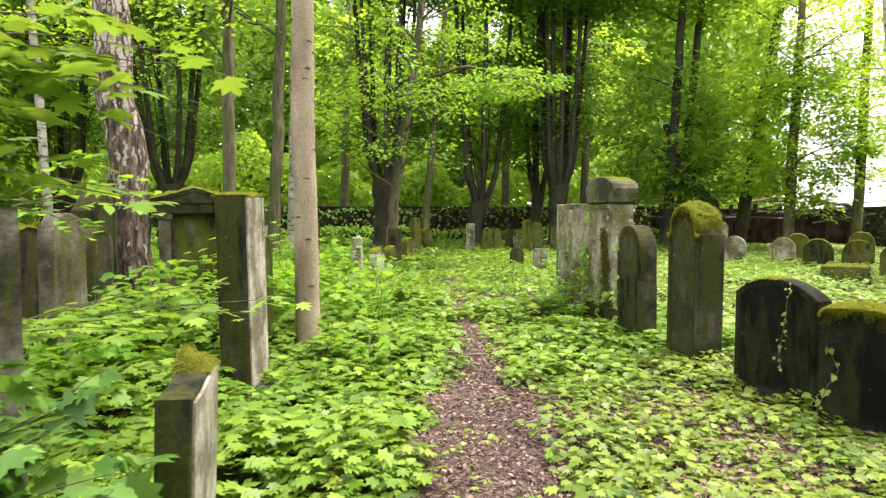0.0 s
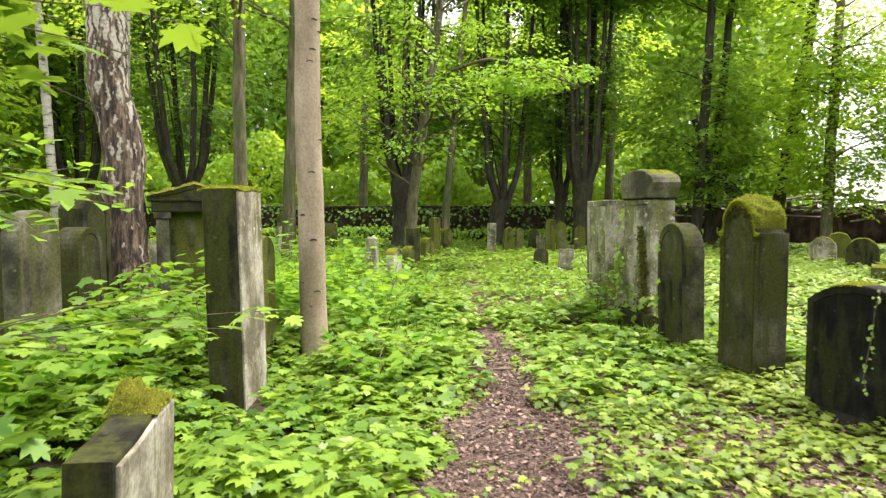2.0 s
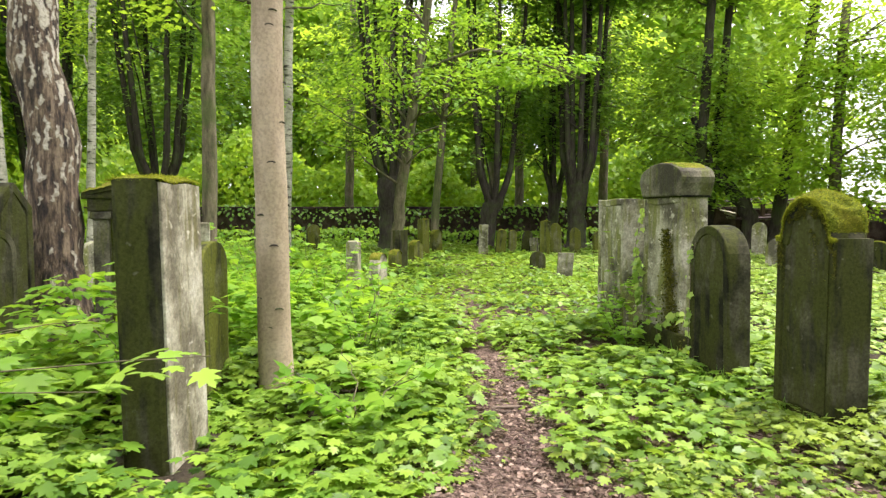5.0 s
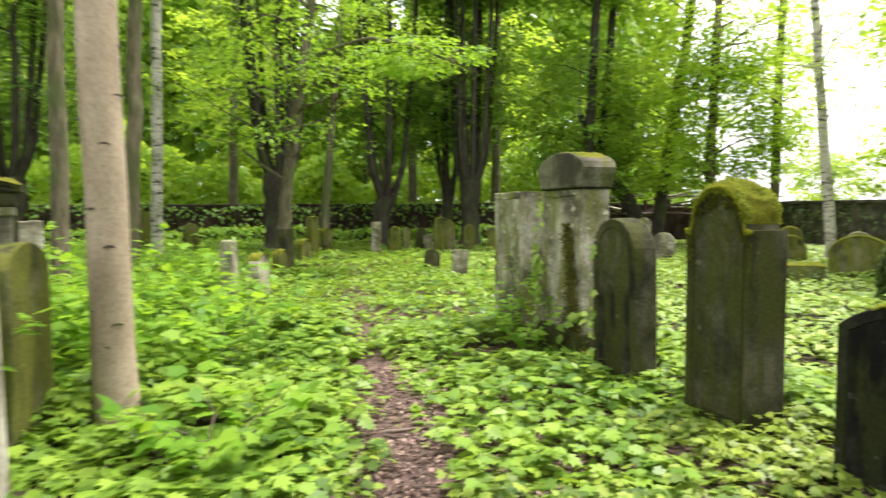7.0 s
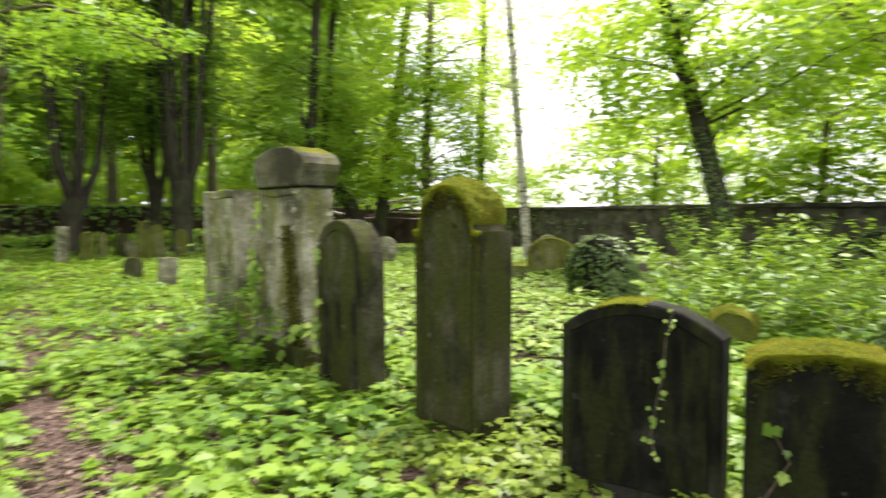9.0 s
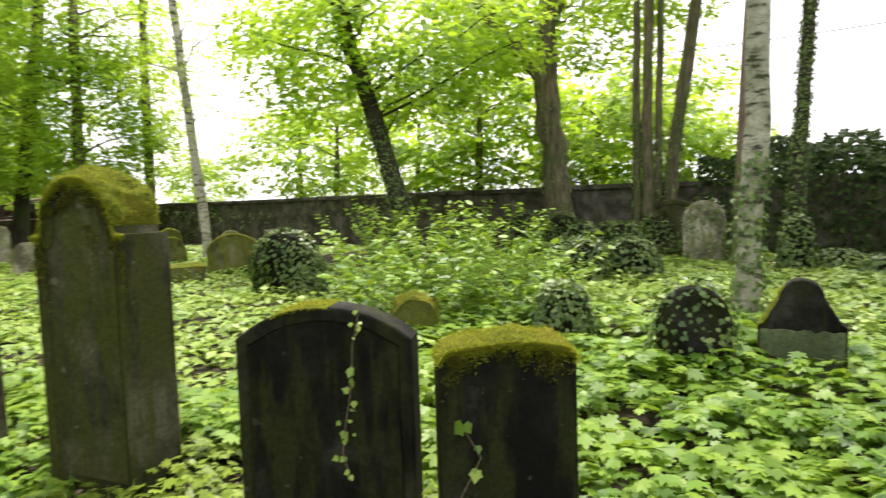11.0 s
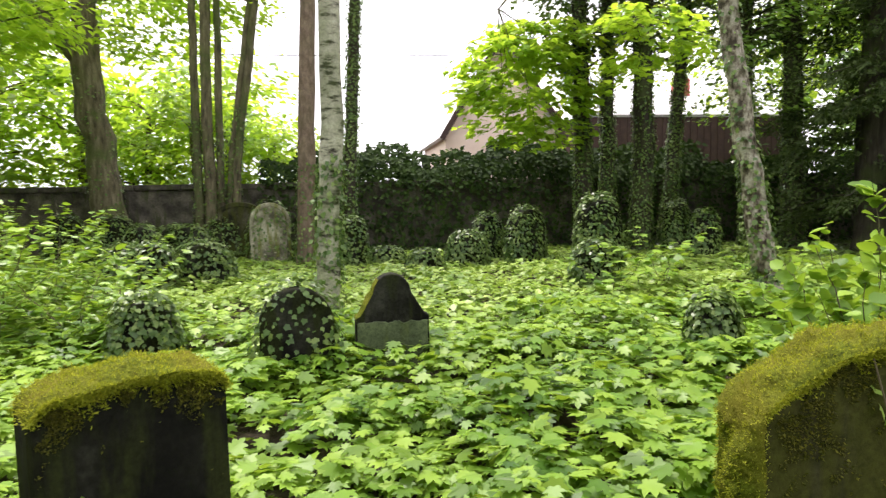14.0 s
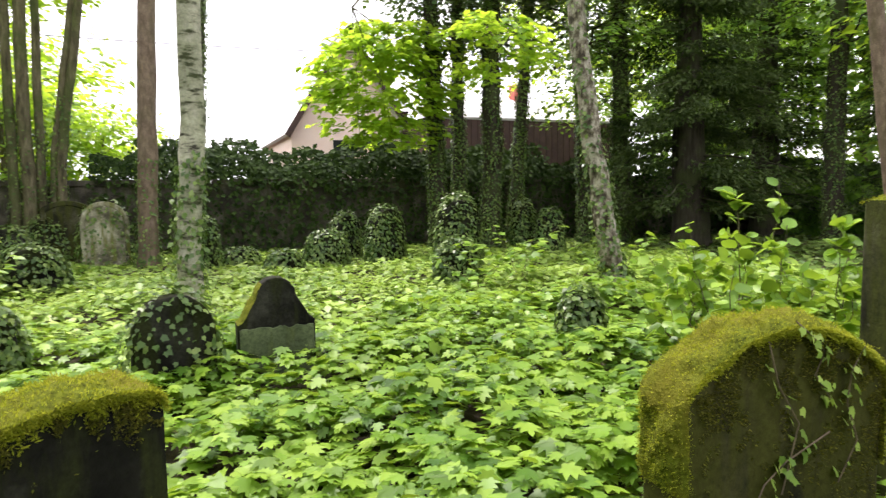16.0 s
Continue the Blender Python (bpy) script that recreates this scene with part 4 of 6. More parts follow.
make_tree("multi_stem_ash", 16.9, 7.0, [[(0, 0.22, 0, 0.15), (0, 0.2, 3, 0.13), (0, 0.15, 5.9, 0.115), (0, 0.1, 9, 0.08)], [(0, 0.47, 0, 0.11), (0, 0.46, 3, 0.1), (0, 0.42, 5.9, 0.085), (0, 0.4, 9, 0.06)], [(0.1, 0, 0, 0.1), (0.1, -0.04, 3, 0.09), (0.1, -0.12, 5.9, 0.08), (0.1, -0.2, 9, 0.05)],
                                            [(0, -0.3, 0, 0.11), (0, -0.45, 2.4, 0.1), (-0.05, -0.85, 4.8, 0.09), (-0.05, -1.3, 8, 0.06)], [(0.05, -0.22, 0, 0.1), (0.05, -0.3, 2.2, 0.09), (0, -0.7, 4.8, 0.08), (0, -1.2, 8, 0.06)]], BARK_GREY,
          [(0, -0.2, 8.0, 2.6, 2.8, 2.4, 90, 0.8)], LEAF_SUNLIT, 0.16, 40, 14, "clump of thin upright stems by the wall", ivy=900, ivy_top=3.0)
make_tree("red_barked_pine", 14.7, 4.88, straight(0.185, 11, 0.0, -0.4), BARK_RED, [(0, 0, 9.8, 2, 2, 1.6, 40, 0.8)], LEAF_CROWN, 0.14, 40, 8, "straight reddish trunk with ivy at its foot", ivy=380, ivy_top=1.7)
make_tree("ivy_clad_tree", 15.4, 4.05, straight(0.14, 9, -0.1, -0.55), BARK_DARK, [(0, -0.3, 8.6, 1.6, 1.6, 1.2, 20, 0.7)], LEAF_CROWN, 0.14, 36, 6, "thin dark trunk wrapped in ivy", ivy=2200, ivy_top=7)
make_tree("white_birch", 8.45, 4.2, [[(0.0, 0, 0, 0.145), (-0.03, -0.02, 0.9, 0.125), (-0.1, -0.11, 1.9, 0.125), (-0.2, -0.12, 4.5, 0.115), (-0.2, 0, 9, 0.08)]], BARK_BIRCH, [(0, 0, 8.8, 1.8, 1.8, 1.6, 34, 0.7)], LEAF_SUNLIT, 0.11, 40, 8,
          "white birch trunk with dark scars and ivy at its foot", ivy=420, ivy_top=1.2, sides=20)
make_tree("white_birch", 8.0, -1.05, [[(0, 0, 0, 0.21), (0.12, 0.0, 0.35, 0.15), (0.3, 0.1, 1.4, 0.13), (0.45, 0.3, 3.2, 0.12), (0.55, 0.45, 6, 0.11), (0.6, 0.5, 9, 0.07)]], BARK_BIRCH_GREY, [(0.4, 0.3, 7.6, 2.2, 2.2, 2, 50, 0.7)], LEAF_SUNLIT, 0.11, 40, 10,
          "leaning birch trunk with flaky bark and climbing ivy", ivy=850, ivy_top=4.8, sides=20)
for x, y, r, lx, ly in ((15.6, -1.5, 0.2, 0, 0.2), (15.9, -2.2, 0.17, 0.1, 0), (15.4, -2.8, 0.24, 0, -0.1), (15.8, -3.6, 0.15, 0.1, -0.9), (14.6, -6.1, 0.22, 0, 0.2), (14.9, -5.2, 0.16, 0, 0.3)):
    make_tree("ivy_clad_tree", x, y, straight(r, 10, lx, ly), BARK_DARK, [(0, 0, 6.8, 1.5, 1.5, 2.6, 64, 0.7)], LEAF_IVY, 0.15, 40, 8, "tall dark trunk clothed in ivy", "ivy-clad trunks", ivy=2600, ivy_top=8)
make_tree("hanging_maple", 15.4, 1.0, [[(0.4, -2.6, 6.6, 0.05), (0, -1.2, 6.3, 0.04), (-0.2, -0.4, 5.4, 0.02)]], BARK_GREY, [(-0.1, -1.2, 3.9, 0.9, 1.7, 1.6, 100, 0.5)], LEAF_SUNLIT, 0.17, 34, 12,
          "bright hanging maple branches in front of the pink house", shape=LOBED)
make_tree("hanging_maple", 12.6, -1.9, [[(2.6, -0.2, 5.2, 0.05), (1.2, 0, 4.9, 0.03), (0, 0, 4.0, 0.01)]], BARK_GREY, [(0.4, 0, 4.3, 1.2, 1.0, 0.9, 24, 0.5)], LEAF_SUNLIT, 0.15, 34, 10, "bright hanging maple branches beside the birch", shape=LOBED)


def make_yew(x, y, h, w, count, label):
    """A dark conifer with drooping fans of needles."""
    root = empty("yew", pose(x, y, 0), label, "tree")
    v, f = tube([(0, 0, -0.1), (0, 0, 0.6), (0.1, 0, 2.5), (0.1, 0, h)], [0.5, 0.4, 0.34, 0.06], 14, 0.08)
    mesh_part("trunk", array_mesh("trunk", v, [f]), BARK_DARK, root, "", True)
    wood, P, N, T = [], [], [], []
    for k in range(count):
        z = rng.uniform(0.9, h)
        a = rng.uniform(0, 2 * math.pi)
        reach = w * (1 - 0.6 * z / h) * rng.uniform(0.45, 1.0)
        end = np.array([reach * math.cos(a), reach * math.sin(a), z + 0.2 - 0.28 * reach])
        line = bend((0, 0, z), end, 7, 0.18, 0.04)
        wood.append(tube(line, np.linspace(0.035, 0.006, 7), 4))
        u = rng.uniform(0.25, 1, 220) * 6
        i = np.minimum(u.astype(int), 5)
        c = line[i] + (u - i)[:, None] * (line[i + 1] - line[i])
        c = c + rng.normal(0, 0.16, (220, 3)) * [1, 1, 0.45] - [0, 0, 0.1]
        P.append(c)
        N.append(rng.normal(0, 0.6, (220, 3)) + [0, 0, 0.8])
        T.append(np.repeat((end - [0, 0, z]) [None] * [1, 1, 0], 220, 0) / max(reach, 0.1) + rng.normal(0, 0.5, (220, 3)) + [0, 0, -0.7])
    for v, f in wood[:: max(1, len(wood) // 60)]:
        mesh_part("limb", array_mesh("limb", v, [f]), BARK_DARK, root)
    P, N, T = (np.concatenate(q) for q in (P, N, T))
    narrow = (SIMPLE[0] * [0.4, 1, 1], SIMPLE[1])
    leaves("crown", P, N, T, rng.uniform(0.08, 0.20, len(P)), narrow, LEAF_YEW, root)


make_tree("hanging_maple", 14.2, -4.6, [[(2.0, -1.5, 6.2, 0.05), (1, -0.8, 5.6, 0.03), (0, 0, 4.4, 0.01)]], BARK_GREY, [(0.6, -0.6, 5.0, 2.2, 1.8, 2.2, 60, 0.6)], LEAF_CROWN, 0.15, 36, 10, "leafy maple branches hanging between ivy-clad trees")
make_tree("hanging_maple", 18.6, -7.6, straight(0.18, 8, 0.2, 0.1), BARK_GREY, [(0, 0, 6.0, 2.6, 2.8, 3.0, 110, 0.8)], LEAF_SUNLIT, 0.17, 38, 10, "bright maple behind the wall beside the annex")
make_yew(13.2, -7.0, 10, 3.0, 210, "large dark yew with drooping branches down to the ivy")
make_yew(11.2, -12.6, 11, 3.4, 130, "dark yew at the shaded southern edge")
make_yew(14.6, -11.0, 11, 2.6, 120, "dark yew further back in the shade")
make_tree("ivy_clad_tree", 12.4, -10.8, straight(0.24, 10, 0.1, 0), BARK_DARK, [(0, 0, 6.5, 2, 2, 2.2, 44, 0.8)], LEAF_CROWN, 0.16, 40, 8, "dark trunk with ivy in the shade", "ivy-clad trunks", ivy=1500, ivy_top=5)
make_tree("pale_leaning_tree", 8.55, -7.45, straight(0.15, 9, 0.6, 1.0), BARK_RED, [(0.4, 0.6, 7.2, 1.8, 1.8, 1.6, 36, 0.7)], LEAF_SUNLIT, 0.13, 36, 8, "pale slender leaning trunk near the yew")

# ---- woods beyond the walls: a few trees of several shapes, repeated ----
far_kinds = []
for leaf, sz in ((LEAF_CROWN, 0.28), (LEAF_MID, 0.28), (LEAF_SUNLIT, 0.30), (LEAF_CROWN, 0.30)):
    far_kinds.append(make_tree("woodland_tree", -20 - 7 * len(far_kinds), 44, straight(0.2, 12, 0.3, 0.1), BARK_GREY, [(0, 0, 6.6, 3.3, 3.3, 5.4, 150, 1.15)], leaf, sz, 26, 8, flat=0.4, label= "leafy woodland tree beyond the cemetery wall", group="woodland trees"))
spots = [(-30 + 4.3 * k + 1.5 * math.sin(k * 2.1), 44 + 3.0 * math.sin(k * 1.7)) for k in range(13)]
spots += [(-27 + 4.6 * k + 1.3 * math.sin(k * 1.3), 51 + 3 * math.sin(k * 2.3)) for k in range(4)]
spots += [(-16.5 - 4.5 * (k % 3) + math.sin(k * 3.1), 8 + 4.0 * (k // 3) + math.sin(k * 1.9)) for k in range(15)]
spots += [(20 - 5 * k, -13.5 + 1.8 * math.sin(k * 1.5)) for k in range(5)]
spots += [(27.5 - 4 * k, -22 + 1.8 * math.sin(k * 1.5)) for k in range(3)]
for k, (x, y) in enumerate(spots):
    s = 0.85 + 0.3 * ((k * 37) % 10) / 10
    copy_thing(far_kinds[(k * 3) % 4 if k % 5 else 0], pose(x, y, 0, 0, 0, k * 77) @ Matrix.Diagonal((s, s, s, 1)))
# low bright trees and shrubs behind the east wall
bush_kind = make_tree("roadside_shrub", 24.5, 16.5, straight(0.1, 3.4, 0.1, 0.1), BARK_GREY, [(0, 0, 2.7, 2.2, 2.2, 1.9, 70, 0.8)], LEAF_SUNLIT, 0.2, 36, 10, "bright green shrub behind the stone wall", "roadside shrubs")
for x, y, s in ((23.5, 10.6, 1.25), (25, 8.2, 1.2), (22.6, 6.4, 0.9), (29, 14, 1.0), (30, 21, 0.9), (31, 27, 1.0), (22.5, 30, 0.9), (26, 35, 1.1), (24.5, 12.9, 1.5), (23, 15, 1.6), (24, 18.5, 1.4), (23.5, 22.5, 1.5), (25, 26, 1.5), (28, 10, 1.7), (21.8, 8.6, 1.1)):
    copy_thing(bush_kind, pose(x, y, 0, 0, 0, x * 71) @ Matrix.Diagonal((s, s, s, 1)))


# ---- ivy hedge over the east wall ----
def ivy_mass(name, x0, y0, x1, y1, th, z0, z1, count, size, label, mat=LEAF_IVY, category="hedge", ragged=0.0):
    t = rng.uniform(0, 1, count)
    d = unit(np.array([x1 - x0, y1 - y0, 0.0])[None])[0]
    nrm = np.array([d[1], -d[0], 0])
    prof = np.array([0.5 + 0.5 * noise.noise(Vector((k * 14.0, 0.7, 0))) + 0.25 * noise.noise(Vector((k * 45.0, 2.7, 0))) for k in t])
    if ragged:
        span = math.hypot(x1 - x0, y1 - y0)
        prof = prof + ragged * np.array([noise.noise(Vector((k * span / 4.5, 5.1, 0))) + 0.6 * noise.noise(Vector((k * span / 1.6, 8.3, 0))) for k in t])
    top = np.maximum(z0 + (z1 - z0) * (0.60 + 0.52 * prof), z0 + 0.1)
    a = rng.uniform(0, math.pi, count)
    z = np.where(rng.uniform(0, 1, count) < 0.6, rng.uniform(0, 1, count) * top, top * (0.72 + 0.28 * np.sin(a)))
    off = np.where(z > top * 0.72, np.cos(a), np.sign(np.cos(a))) * th / 2 * rng.uniform(0.8, 1.25, count)
    P = np.stack([x0 + (x1 - x0) * t, y0 + (y1 - y0) * t, z], -1) + nrm * off[:, None]
    N = nrm * np.sign(off)[:, None] * 0.9 + [0, 0, 0.7] + rng.normal(0, 0.4, (count, 3))
    T = rng.normal(0, 0.6, (count, 3)) + [0, 0, -0.8]
    ob = leaves(name, P, N, T, size * rng.uniform(0.6, 1.4, count), SIMPLE, mat)
    return tagged(ob, label, category, "", "stuff")


# the dark hedge leaf carries the shade along the wall in its colour
ivy_mass("ivy_hedge", 16.55, -6.8, 17.75, 6.1, 0.85, 0.9, 2.4, 15000, 0.11, "thick ivy hanging over the cemetery wall, coloured dark for shade", LEAF_HEDGE_SHADE)
ivy_mass("shrub_tops", 17.4, -5.2, 18.2, 5.2, 1.3, 1.2, 2.75, 7000, 0.14, "green shrubs growing above the ivy wall, coloured dark for shade", LEAF_HEDGE_SHADE)
ivy_mass("wall_ivy", 18.0, 6.0, 19.6, 30.5, 0.62, 0.5, 1.75, 6500, 0.12, "ivy creeping along the stone wall coping", category="ivy")
ivy_mass("yew_wall_ivy", 15.5, -19, 16.5, -6.8, 0.9, 0.7, 2.3, 9000, 0.13, "ivy over the shaded end of the wall, coloured dark for shade", LEAF_HEDGE_SHADE, "ivy")
ivy_mass("shade_undergrowth", 15.5, -12.5, 11.0, -14.5, 3.0, 0.2, 1.6, 6000, 0.16, "dark undergrowth below the yews", LEAF_CROWN, "undergrowth")
# lit foliage behind the walls is put into the pale leaf tone
for nm, a, b, th, z1, cnt, size, mt in (("north_hedge", (-32, 38.4), (16, 38.4), 2.6, 4.8, 17000, 0.29, LEAF_SUNLIT), ("north_woods", (-36, 47), (22, 47), 6.0, 19.0, 62000, 0.66, LEAF_SUNLIT), ("west_thicket", (-19, 4), (-17, 31), 4.0, 8.5, 16000, 0.36, LEAF_SUNLIT),
                                           ("west_woods", (-30, -4), (-27, 40), 4.0, 16.0, 16000, 0.42, LEAF_CROWN), ("south_woods", (32, -19), (-20, -17), 4.0, 11.0, 14000, 0.42, LEAF_CROWN), ("north_east_thicket", (13, 35), (19.5, 38.5), 3.0, 3.4, 4200, 0.26, LEAF_SUNLIT)):
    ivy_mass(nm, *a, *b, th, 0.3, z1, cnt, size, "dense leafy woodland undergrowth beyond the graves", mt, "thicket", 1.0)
ivy_mass("wall_foot_plants", -16, 32.2, 12, 32.0, 1.8, 0.05, 0.75, 3000, 0.17, "low green plants at the foot of the brick wall", LEAF_SPRAY, "undergrowth")
ivy_mass("wall_creeper", -30, 33.3, 12, 33.3, 0.8, 0.9, 1.85, 4200, 0.18, "creeper trailing over the brick wall", LEAF_CROWN, "creeper")

# ---- gravestones: the row beside the path ----
ROW = "gravestones right beside the path"
gravestone(2.50, 6.52, -82, 0.62, 0.26, "shouldered", 1.58, 1.30, STONE_DARK, "tall dark round-headed gravestone with thick moss on its arch", ROW, moss=0.05, moss_lo=1.31, panel=0.07, fringe=0.10)
gravestone(2.27, 7.66, -80, 0.60, 0.21, "round", 1.36, 0, STONE_DARK, "dark round-topped gravestone with ivy on its edge", ROW, panel=0.06, tilt=(0, -1))
gravestone(2.74, 5.31, -67, 0.77, 0.17, "segment", 0.98, 0.84, STONE_BLACK, "low black gravestone with curved top and a strand of ivy", ROW, panel=0.045, moss=0.012, moss_lo=0.86, moss_x=(-0.22, 0.05))
gravestone(2.97, 4.58, -55, 0.56, 0.22, "rounded", 0.835, 0.745, STONE_BLACK, "low dark gravestone with a thick moss cap", ROW, moss=0.034, moss_lo=0.75, bevel=0.03, fringe=0.035)
gravestone(2.72, 2.24, -92, 0.93, 0.22, "shoulders", 0.90, 0.70, STONE_MOSSY, "low mossy gravestone with ivy shoots on its face", ROW, moss=0.045, moss_lo=0.34, bevel=0.02, fringe=0.26)
gravestone(2.85, 1.05, -92, 0.60, 0.30, "flat", 1.32, 0, STONE_DARK, "upright dark gravestone with mossy top beside a sapling", ROW, moss=0.04, moss_lo=1.26)


def make_capped_stele(x, y, rz, w, th, h, label):
    """A tall stele under an overhanging rounded cap."""
    root = empty("gravestone", pose(x, y, 0, 0, 0, rz), label, "gravestone", ROW)
    bm = slab(outline("flat", w, h), th, 0.014, 0.06)
    for v in bm.verts:
        v.co.x *= 1.0 + 0.10 * (1 - v.co.z / h)
    part("shaft", bm, STONE_GREY, root)
    part("plinth", box(w + 0.1, th + 0.1, 0.40, 0, 0, 0.1, 0.02), STONE_DARK, root)
    prof = [(w / 2 + 0.0, h), (w / 2 + 0.02, h + 0.06), (w / 2 + 0.05, h + 0.12), (w / 2 + 0.06, h + 0.18), (w / 2 + 0.03, h + 0.235), (w / 2 - 0.02, h + 0.27), (w / 4, h + 0.325), (0, h + 0.34)]
    prof = prof + [(-px, pz) for px, pz in prof[-2::-1]]
    cap = part("cap", slab(prof, th + 0.07, 0.015), STONE_DUN, root, "weathered rounded cap stone with overhanging rolls")
    part("moss", moss_cap(prof, th + 0.03, 0.012, h + 0.24, seed=3), MOSS, cap, "thin moss")
    part("joint", box(w + 0.03, th + 0.02, 0.02, 0, 0, h - 0.004), STONE_BLACK, root)
    num = 2600
    a = rng.uniform(0, 1, num) ** 1.3
    wide = np.array([0.07 + 0.05 * noise.noise(Vector((q * 5, 2.0, 0))) for q in a]) * (1.5 - a)
    P = np.stack([w / 2 - 0.10 - 0.16 * a + rng.normal(0, 1, num) * wide, -th / 2 - rng.uniform(0.0, 0.02, num), 0.15 + a * 1.15], -1)
    T = np.array([0, -0.6, -0.3]) + rng.normal(0, 0.6, (num, 3))
    streak = leaves("moss_streak", P, np.cross(T, rng.normal(0, 1, (num, 3))), T, rng.uniform(0.012, 0.03, num), SIMPLE, LEAF_TUFT, root, "green moss streak")
    tagged(streak, "green moss streak", kind="stuff")


make_capped_stele(2.20, 8.66, -80, 0.76, 0.28, 1.63, "tall grey stele with an overhanging rounded cap")
gravestone(1.90, 9.62, -78, 0.66, 0.26, "flat", 1.62, 0, STONE_GREY, "tall grey gravestone with a flat cap and climbing ivy", ROW, panel=0.06)


def make_aedicule(x, y, rz, w, th, h, label):
    """A tomb with two pilasters, a sunk green back panel, an entablature and a low mossy pediment."""
    root = empty("tomb", pose(x, y, 0, 0, 0, rz), label, "tomb")
    part("plinth", box(w + 0.12, th + 0.1, 0.42, 0, 0, 0.1, 0.015), STONE_DUN, root)
    part("back_panel", box(w - 0.1, 0.12, h - 0.3, 0, 0.06, 0.3 + (h - 0.3) / 2), STONE_GREEN, root, "dark green algae-grown back panel")
    for side in (-1, 1):
        pilaster = part("pilaster", box(0.15, th - 0.06, h - 0.31, side * (w / 2 - 0.08), -0.01, 0.31 + (h - 0.31) / 2, 0.012), STONE_DUN, root)
        part("capital", box(0.2, th - 0.01, 0.08, side * (w / 2 - 0.08), -0.01, h - 0.05, 0.012), STONE_DUN, pilaster)
    part("entablature", box(w + 0.08, th + 0.02, 0.14, 0, 0, h + 0.06, 0.02), STONE_DARK, root)
    prof = [(w / 2 + 0.09, h + 0.12), (w / 2 + 0.09, h + 0.19), (w / 4, h + 0.27), (0, h + 0.34), (-w / 4, h + 0.27), (-w / 2 - 0.09, h + 0.19), (-w / 2 - 0.09, h + 0.12)]
    pediment = part("pediment", slab(prof, th + 0.06, 0.012, 0.035), STONE_DARK, root)
    part("moss", moss_cap(prof, th + 0.05, 0.035, h + 0.17, seed=8, hang=0.02), MOSS, pediment, "bright green moss", True)


# ---- the row on the other side ----
LEFT = "gravestones left beside the path"
gravestone(-1.80, 5.83, 93, 0.66, 0.26, "flat", 1.655, 0, STONE_DARK, "tall narrow slab with pale flaking face, seen edge-on", LEFT, moss=0.03, moss_lo=1.62, face=STONE_PALE, tilt=(0, -1), bevel=0.035)
gravestone(-1.17, 2.88, 102, 0.70, 0.14, "flat", 0.79, 0, STONE_DARK, "low broken slab with moss cushion and pale face", LEFT, moss=0.10, dome=True, moss_lo=0.7, moss_x=(0.06, 0.31), face=STONE_PALE, tilt=(0, 2))
gravestone(-2.15, 3.12, 124, 0.45, 0.2, "round", 1.54, 0, STONE_DUN, "tall lichen-spotted grey gravestone by the path", LEFT)
gravestone(-2.0, 6.95, 92, 0.6, 0.2, "low_arch", 1.25, 1.05, STONE_GREEN, "green algae-covered gravestone behind the tall slab", LEFT)
gravestone(-3.25, 5.55, 85, 0.42, 0.15, "segment", 1.5, 1.3, STONE_DUN, "round-topped grey gravestone with faint inscription lines", LEFT, lines=0)
gravestone(-3.75, 5.75, 85, 0.6, 0.18, "round", 1.38, 0, STONE_DARK, "mossy round-topped gravestone among seedlings", LEFT, moss=0.03)
gravestone(-4.2, 7.85, 88, 0.5, 0.28, "gable", 1.74, 1.52, STONE_DARK, "dark pedestal tomb with a pale gabled cap", LEFT, panel=0.07)
gravestone(-3.92, 7.25, 88, 0.42, 0.26, "segment", 1.33, 1.12, STONE_DARK, "grey gravestone with chamfered head", LEFT, panel=0.05)
make_aedicule(-3.42, 8.95, 22, 0.92, 0.34, 1.49, "grey pillared tomb with dark mossy recess and green pediment")
gravestone(-2.95, 9.35, 25, 0.2, 0.2, "flat", 1.35, 0, STONE_PALE, "pale narrow stone post beside the tomb", LEFT)
gravestone(-1.62, 12.1, 93, 0.5, 0.17, "flat", 1.02, 0, STONE_GREY, "narrow slab with white face, seen edge-on", LEFT, face=STONE_PALE)
gravestone(-1.40, 13.6, 72, 0.4, 0.18, "round", 0.74, 0, STONE_GREY, "small round-topped grey gravestone", LEFT, moss=0.02)
gravestone(-1.30, 17.3, 70, 0.45, 0.2, "flat", 1.05, 0, STONE_DARK, "upright dark slab in the undergrowth", LEFT)
gravestone(-1.36, 16.6, 70, 0.36, 0.18, "round", 0.62, 0, STONE_GREEN, "small mossy gravestone in the undergrowth", LEFT, moss=0.03)
gravestone(-1.10, 20.2, 60, 0.45, 0.2, "round", 0.68, 0, STONE_GREEN, "small mossy gravestone in the undergrowth", LEFT, moss=0.03)
gravestone(-1.0, 23.0, 60, 0.42, 0.2, "flat", 1.25, 0, STONE_GREEN, "tall mossy slab between trunks", LEFT, moss=0.02)
gravestone(-0.63, 24.6, 40, 0.4, 0.2, "round", 0.86, 0, STONE_GREEN, "small mossy gravestone in the undergrowth", LEFT, moss=0.02)
gravestone(-6.1, 22.4, 40, 0.4, 0.2, "flat", 0.98, 0, STONE_PALE, "pale slab far among trees", LEFT)
gravestone(-4.9, 24.5, 30, 0.45, 0.2, "round", 1.05, 0, STONE_GREEN, "mossy gravestone far among trees", LEFT)
gravestone(-6.8, 25.5, 20, 0.7, 0.25, "round", 1.5, 0, STONE_GREEN, "mossy round gravestone far among trees", LEFT, moss=0.03)
gravestone(-5.9, 12.5, 50, 0.5, 0.2, "round", 1.0, 0, STONE_GREY, "grey gravestone among plants", LEFT)
